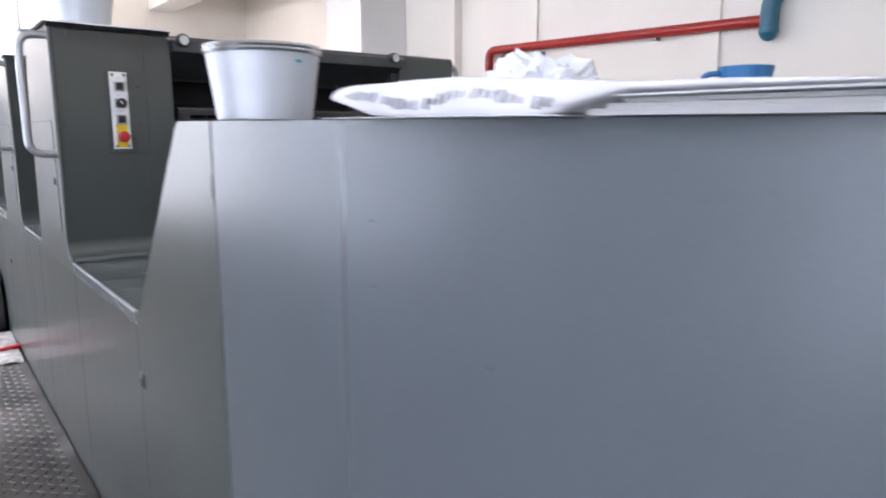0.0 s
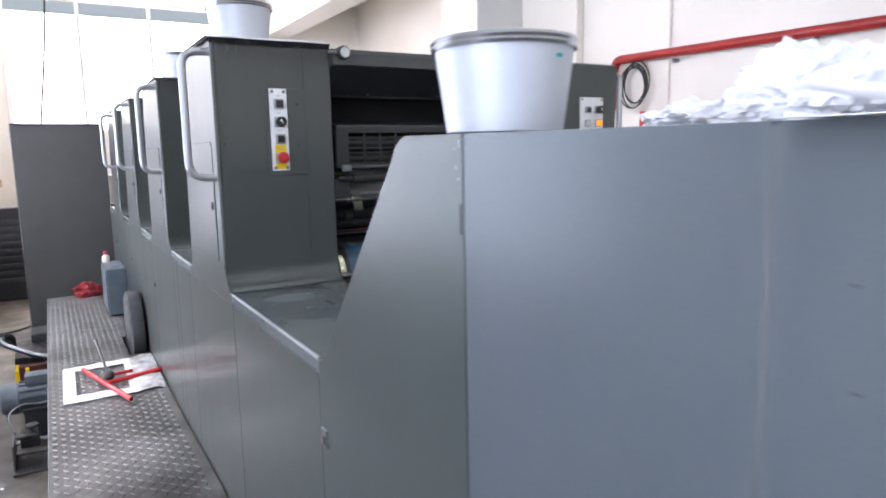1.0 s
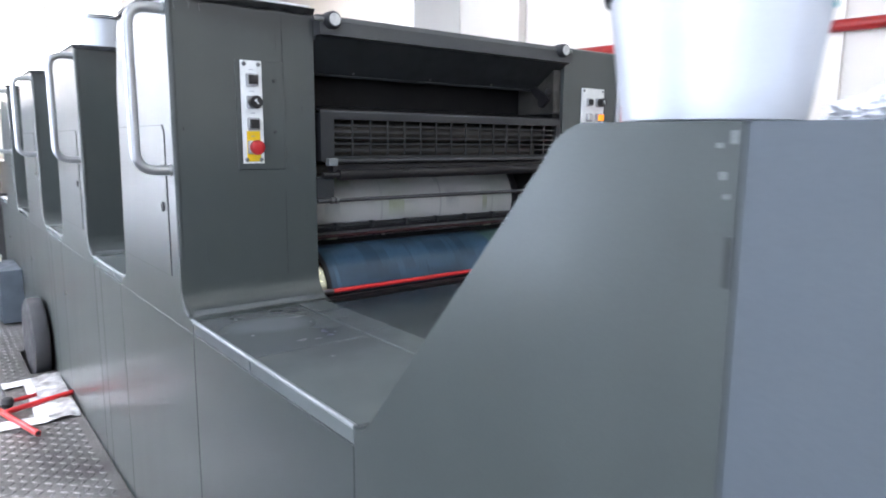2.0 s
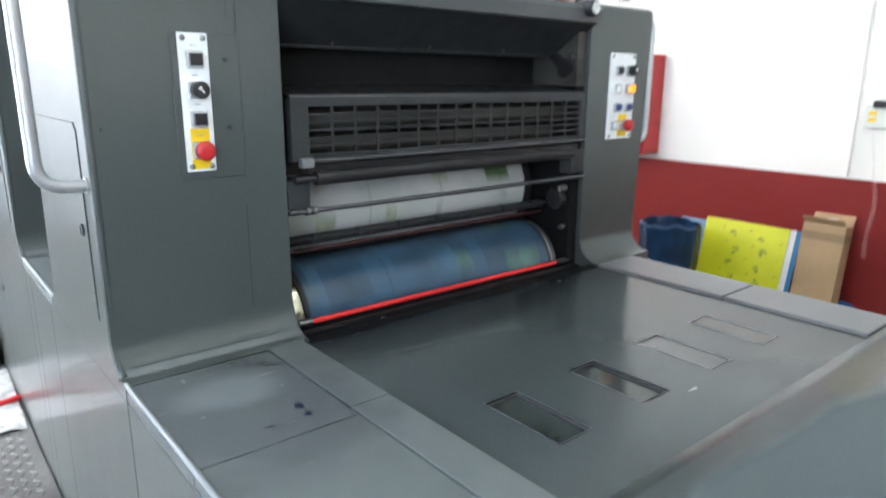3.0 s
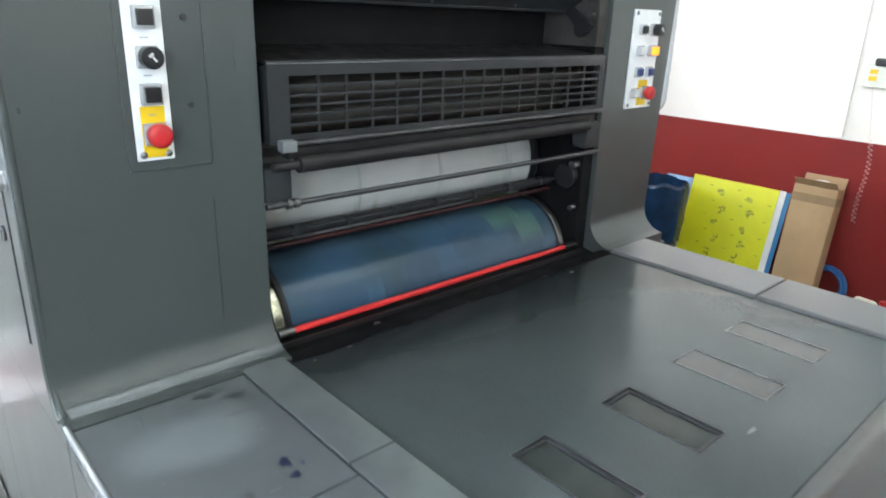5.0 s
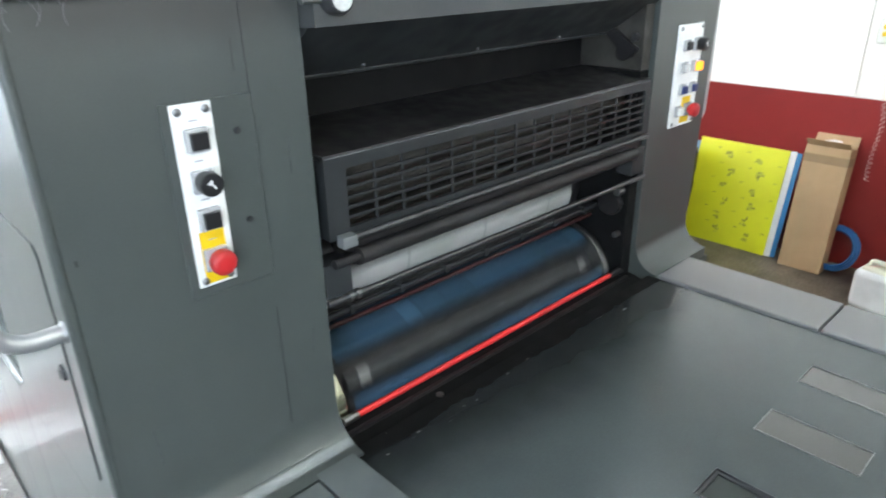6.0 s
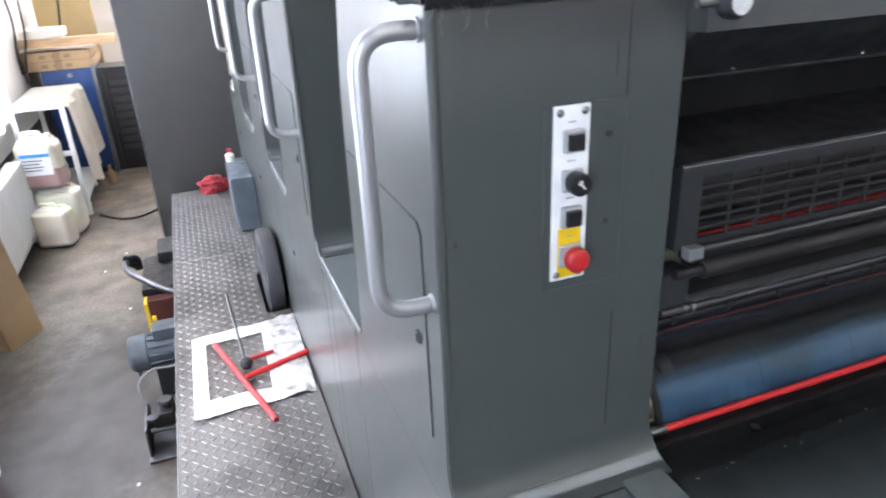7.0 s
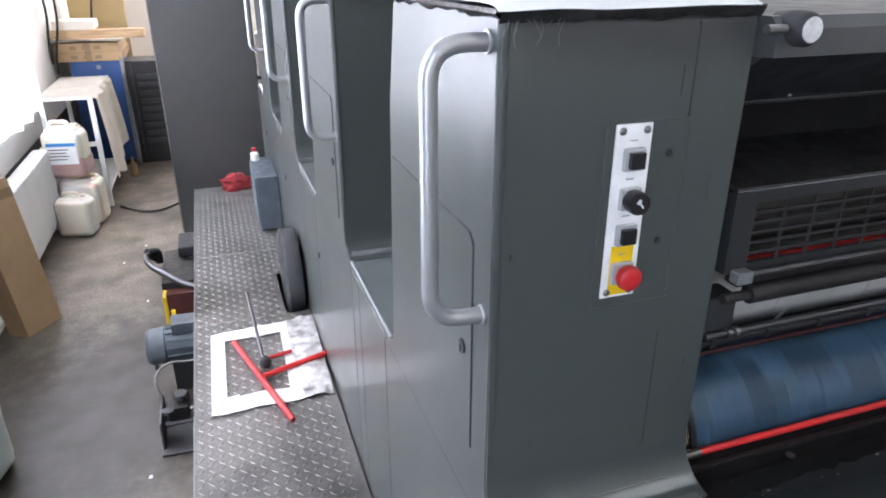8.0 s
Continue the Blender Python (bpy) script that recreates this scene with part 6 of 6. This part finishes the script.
part("end_cap", lathe([(0.005, -0.055), (0.030, -0.048), (0.052, -0.028), (0.064, 0.0), (0.067, 0.004), (0.067, 0.03), (0.062, 0.034)], 28, "Z", (4.90, 2.43, 2.33)), M["pipe_teal"], teal, "rounded teal end cap")
fire = thing("hydrant_cabinet", "red fire hydrant cabinet on the wall", "cabinet")
part("body", box(4.78, X_RIGHT - 0.009, 4.30, 4.95, 1.17, 1.955, 0.008), M["red"], fire)
part("door", box(4.768, 4.7795, 4.33, 4.92, 1.20, 1.93, 0.004), M["red"], fire)
bowl = thing("tin_tray", "shallow grey tray on the hydrant cabinet", "tray", "", (4.88, 4.52, 1.9555))
part("dish", lathe([(0.05, 0.0), (0.085, 0.008), (0.10, 0.020), (0.097, 0.022), (0.05, 0.004)], 30), M["steel"], bowl)
coil = thing("cable_coil", "coil of black cable hung on the wall", "cable")
for i in range(6):
    rr = 0.165 - 0.012 * (i % 3) + 0.004 * i
    part("loop", tube([(4.955 - 0.011 * i, 5.16 + (rr - 0.02 * (i % 2)) * math.cos(a) + 0.016 * math.sin(i * 2.1), 2.25 + 1.2 * rr * math.sin(a) - 0.012 * i) for a in [2 * math.pi * j / 36 for j in range(37)]], 0.0065, 8), M["cable"], coil)
phone = thing("intercom", "ivory wall intercom with a black top", "intercom")
part("housing", box(XR - 0.06, XR, 2.55, 2.79, 1.46, 1.60, 0.01), M["device"], phone)
part("handset", box(XR - 0.10, XR - 0.0605, 2.56, 2.74, 1.59, 1.635, 0.012), M["rubber"], phone)
for z in (1.50, 1.54):
    part("sticker", box(XR - 0.062, XR - 0.0597, 2.72, 2.765, z, z + 0.028), M["yellow"], phone)
cord = thing("coiled_cord", "pale coiled cord hanging down the wall", "cable")
pts = []
for i in range(331):
    s = i / 330
    sag = 0.0 if s < 0.35 else 1.0
    y = 2.74 - 0.03 * math.sin(s * 3) - 0.07 * s - (0.012 * math.sin((s - 0.35) * 9) if s > 0.35 else 0)
    pts.append((XR - 0.03 + 0.010 * sag * math.cos(i * 0.55), y + 0.012 * sag * math.sin(i * 0.55), 1.46 - 0.85 * s))
part("cord", tube(pts, 0.0014, 6), M["cord"], cord)
sock = thing("wall_hook", "small white fitting on the wall", "fitting")
part("plate", box(XR - 0.02, XR, 2.86, 2.90, 1.70, 1.75, 0.004), M["device"], sock)


def leaning_sheet(name, label, skin, y0, y1, h, foot, lean, thick=0.0015):
    s = thing(name, label, "printing plate", "plates leaning on the wall")
    s.matrix_basis = pose(X_RIGHT - 0.012 - foot, 0, 0.001, 0, lean, 0)
    part("plate_sheet", box(0, thick, y0, y1, 0, h, 0.0004, 1), skin, s)
    return s


leaning_sheet("printing_plate", "pale blue printing plate leaning on the wall", M["plate_blue"], 3.42, 4.02, 0.70, 0.16, 12)
leaning_sheet("printing_plate", "blue edged printing plate leaning on the wall", M["plate_blue_edge"], 3.075, 3.68, 0.735, 0.19, 12.5)
leaning_sheet("printing_plate", "white backed printing plate leaning on the wall", M["paper"], 3.105, 3.76, 0.742, 0.200, 12.5)
yellow = leaning_sheet("printing_plate", "yellow printing plate with olive image blocks", M["yellow_plate"], 3.145, 3.78, 0.745, 0.210, 12.5)
motif = random.Random(21)
for i in range(2):
    for j in range(6):
        y, z = 3.27 + i * 0.21 + 0.035 * (j % 2), 0.06 + j * 0.108
        for k in range(5):
            dy, dz = 0.040 * motif.random(), 0.055 * motif.random()
            part("image_block", box(-0.001 - 0.0001 * k, 0.0, y + dy, y + dy + 0.010 + 0.026 * motif.random(), z + dz, z + dz + 0.008 + 0.022 * motif.random()), M["plate_print"], yellow)
        part("image_block", box(-0.001, 0.0, y + 0.10, y + 0.125, z + 0.085, z + 0.092), M["plate_print"], yellow)
for j in range(5):
    part("image_block", box(-0.001, 0.0, 3.175, 3.20, 0.14 + j * 0.12, 0.148 + j * 0.12), M["plate_print"], yellow)

tall = upright_carton("tall_carton", "tall brown cardboard carton leaning on the red wall, top open", (4.72, 2.89, 0.0), -90, -8, 0.27, 0.13, 0.83, True)
hose = thing("air_hose", "coil of blue hose on the floor by the wall", "hose")
for i in range(3):
    rr = 0.140 - 0.014 * i
    part("loop", tube([(4.86 + 0.05 * math.sin(a) - 0.012 * i, 2.73 + rr * math.cos(a), 0.160 + rr * math.sin(a) + 0.004 * i) for a in [2 * math.pi * j / 28 for j in range(29)]], 0.0085, 8), M["hose"], hose)
white_can = jerry_can("jerry_can", "white plastic jerry can with a red cap", 4.45, 2.35, 0.0, 0.26, 0.19, 0.30, M["label"], -100)
part("cap", rod((0.078, 0, 0.30), (0.078, 0, 0.325), 0.026, 20, 0.003), M["red"], white_can, "red screw cap")
sheets = thing("frame_board", "white board with a green edge leaning by the can", "board")
bm = box(-0.006, 0.006, 1.85, 2.25, 0, 0.46, 0.002)
bm.transform(pose(4.55, 0, 0, 0, 10, 0))
part("panel", bm, M["label"], sheets)
bin_bag = thing("waste_bin", "waste bin lined with a dark blue plastic bag", "bin", "", (4.55, 3.86, 0.0))
part("drum", lathe([(0.17, 0.0), (0.18, 0.004), (0.205, 0.62), (0.20, 0.62), (0.17, 0.01), (0.01, 0.01)], 32), M["dark_paint"], bin_bag)
bm = lathe([(0.209, 0.30), (0.214, 0.44), (0.216, 0.58), (0.226, 0.70), (0.208, 0.72), (0.196, 0.62), (0.18, 0.45), (0.02, 0.40)], 64)
for v in bm.verts:
    a = math.atan2(v.co.y, v.co.x)
    k = 1 + 0.06 * noise.noise(Vector((math.cos(a) * 3, math.sin(a) * 3, v.co.z * 8))) + 0.03 * math.sin(a * 17 + v.co.z * 14)
    v.co.x, v.co.y = v.co.x * k, v.co.y * k
    v.co.z += 0.04 * noise.noise(Vector((math.cos(a) * 2, math.sin(a) * 2, 5.0)))
part("liner", bm, M["bag"], bin_bag, "crinkled dark blue plastic liner")


# ---------------------------------------------------------------- movement
RATE = 778.4
BEATS = [0.0, 4.19, 6.0, 6.5, 7.0, 8.0]
PHASES = [44 - 4.19 * RATE, 44, 1477, 1844, 2222, 2222 + RATE]


def motions():
    """The blanket cylinder's front runs upwards; the plate cylinder turns against it, gap to gap."""
    roll_a, roll_b = [], []
    for i in range(241):
        t = i / 30
        phi = float(np.interp(t, BEATS, PHASES))
        roll_a.append((t, pose(*BLANKET_AT, -phi, 0, 0)))
        roll_b.append((t, pose(*PLATE_AT, -(69 - phi), 0, 0)))
    walk(blanket, roll_a)
    walk(plate_cyl, roll_b)


motions()
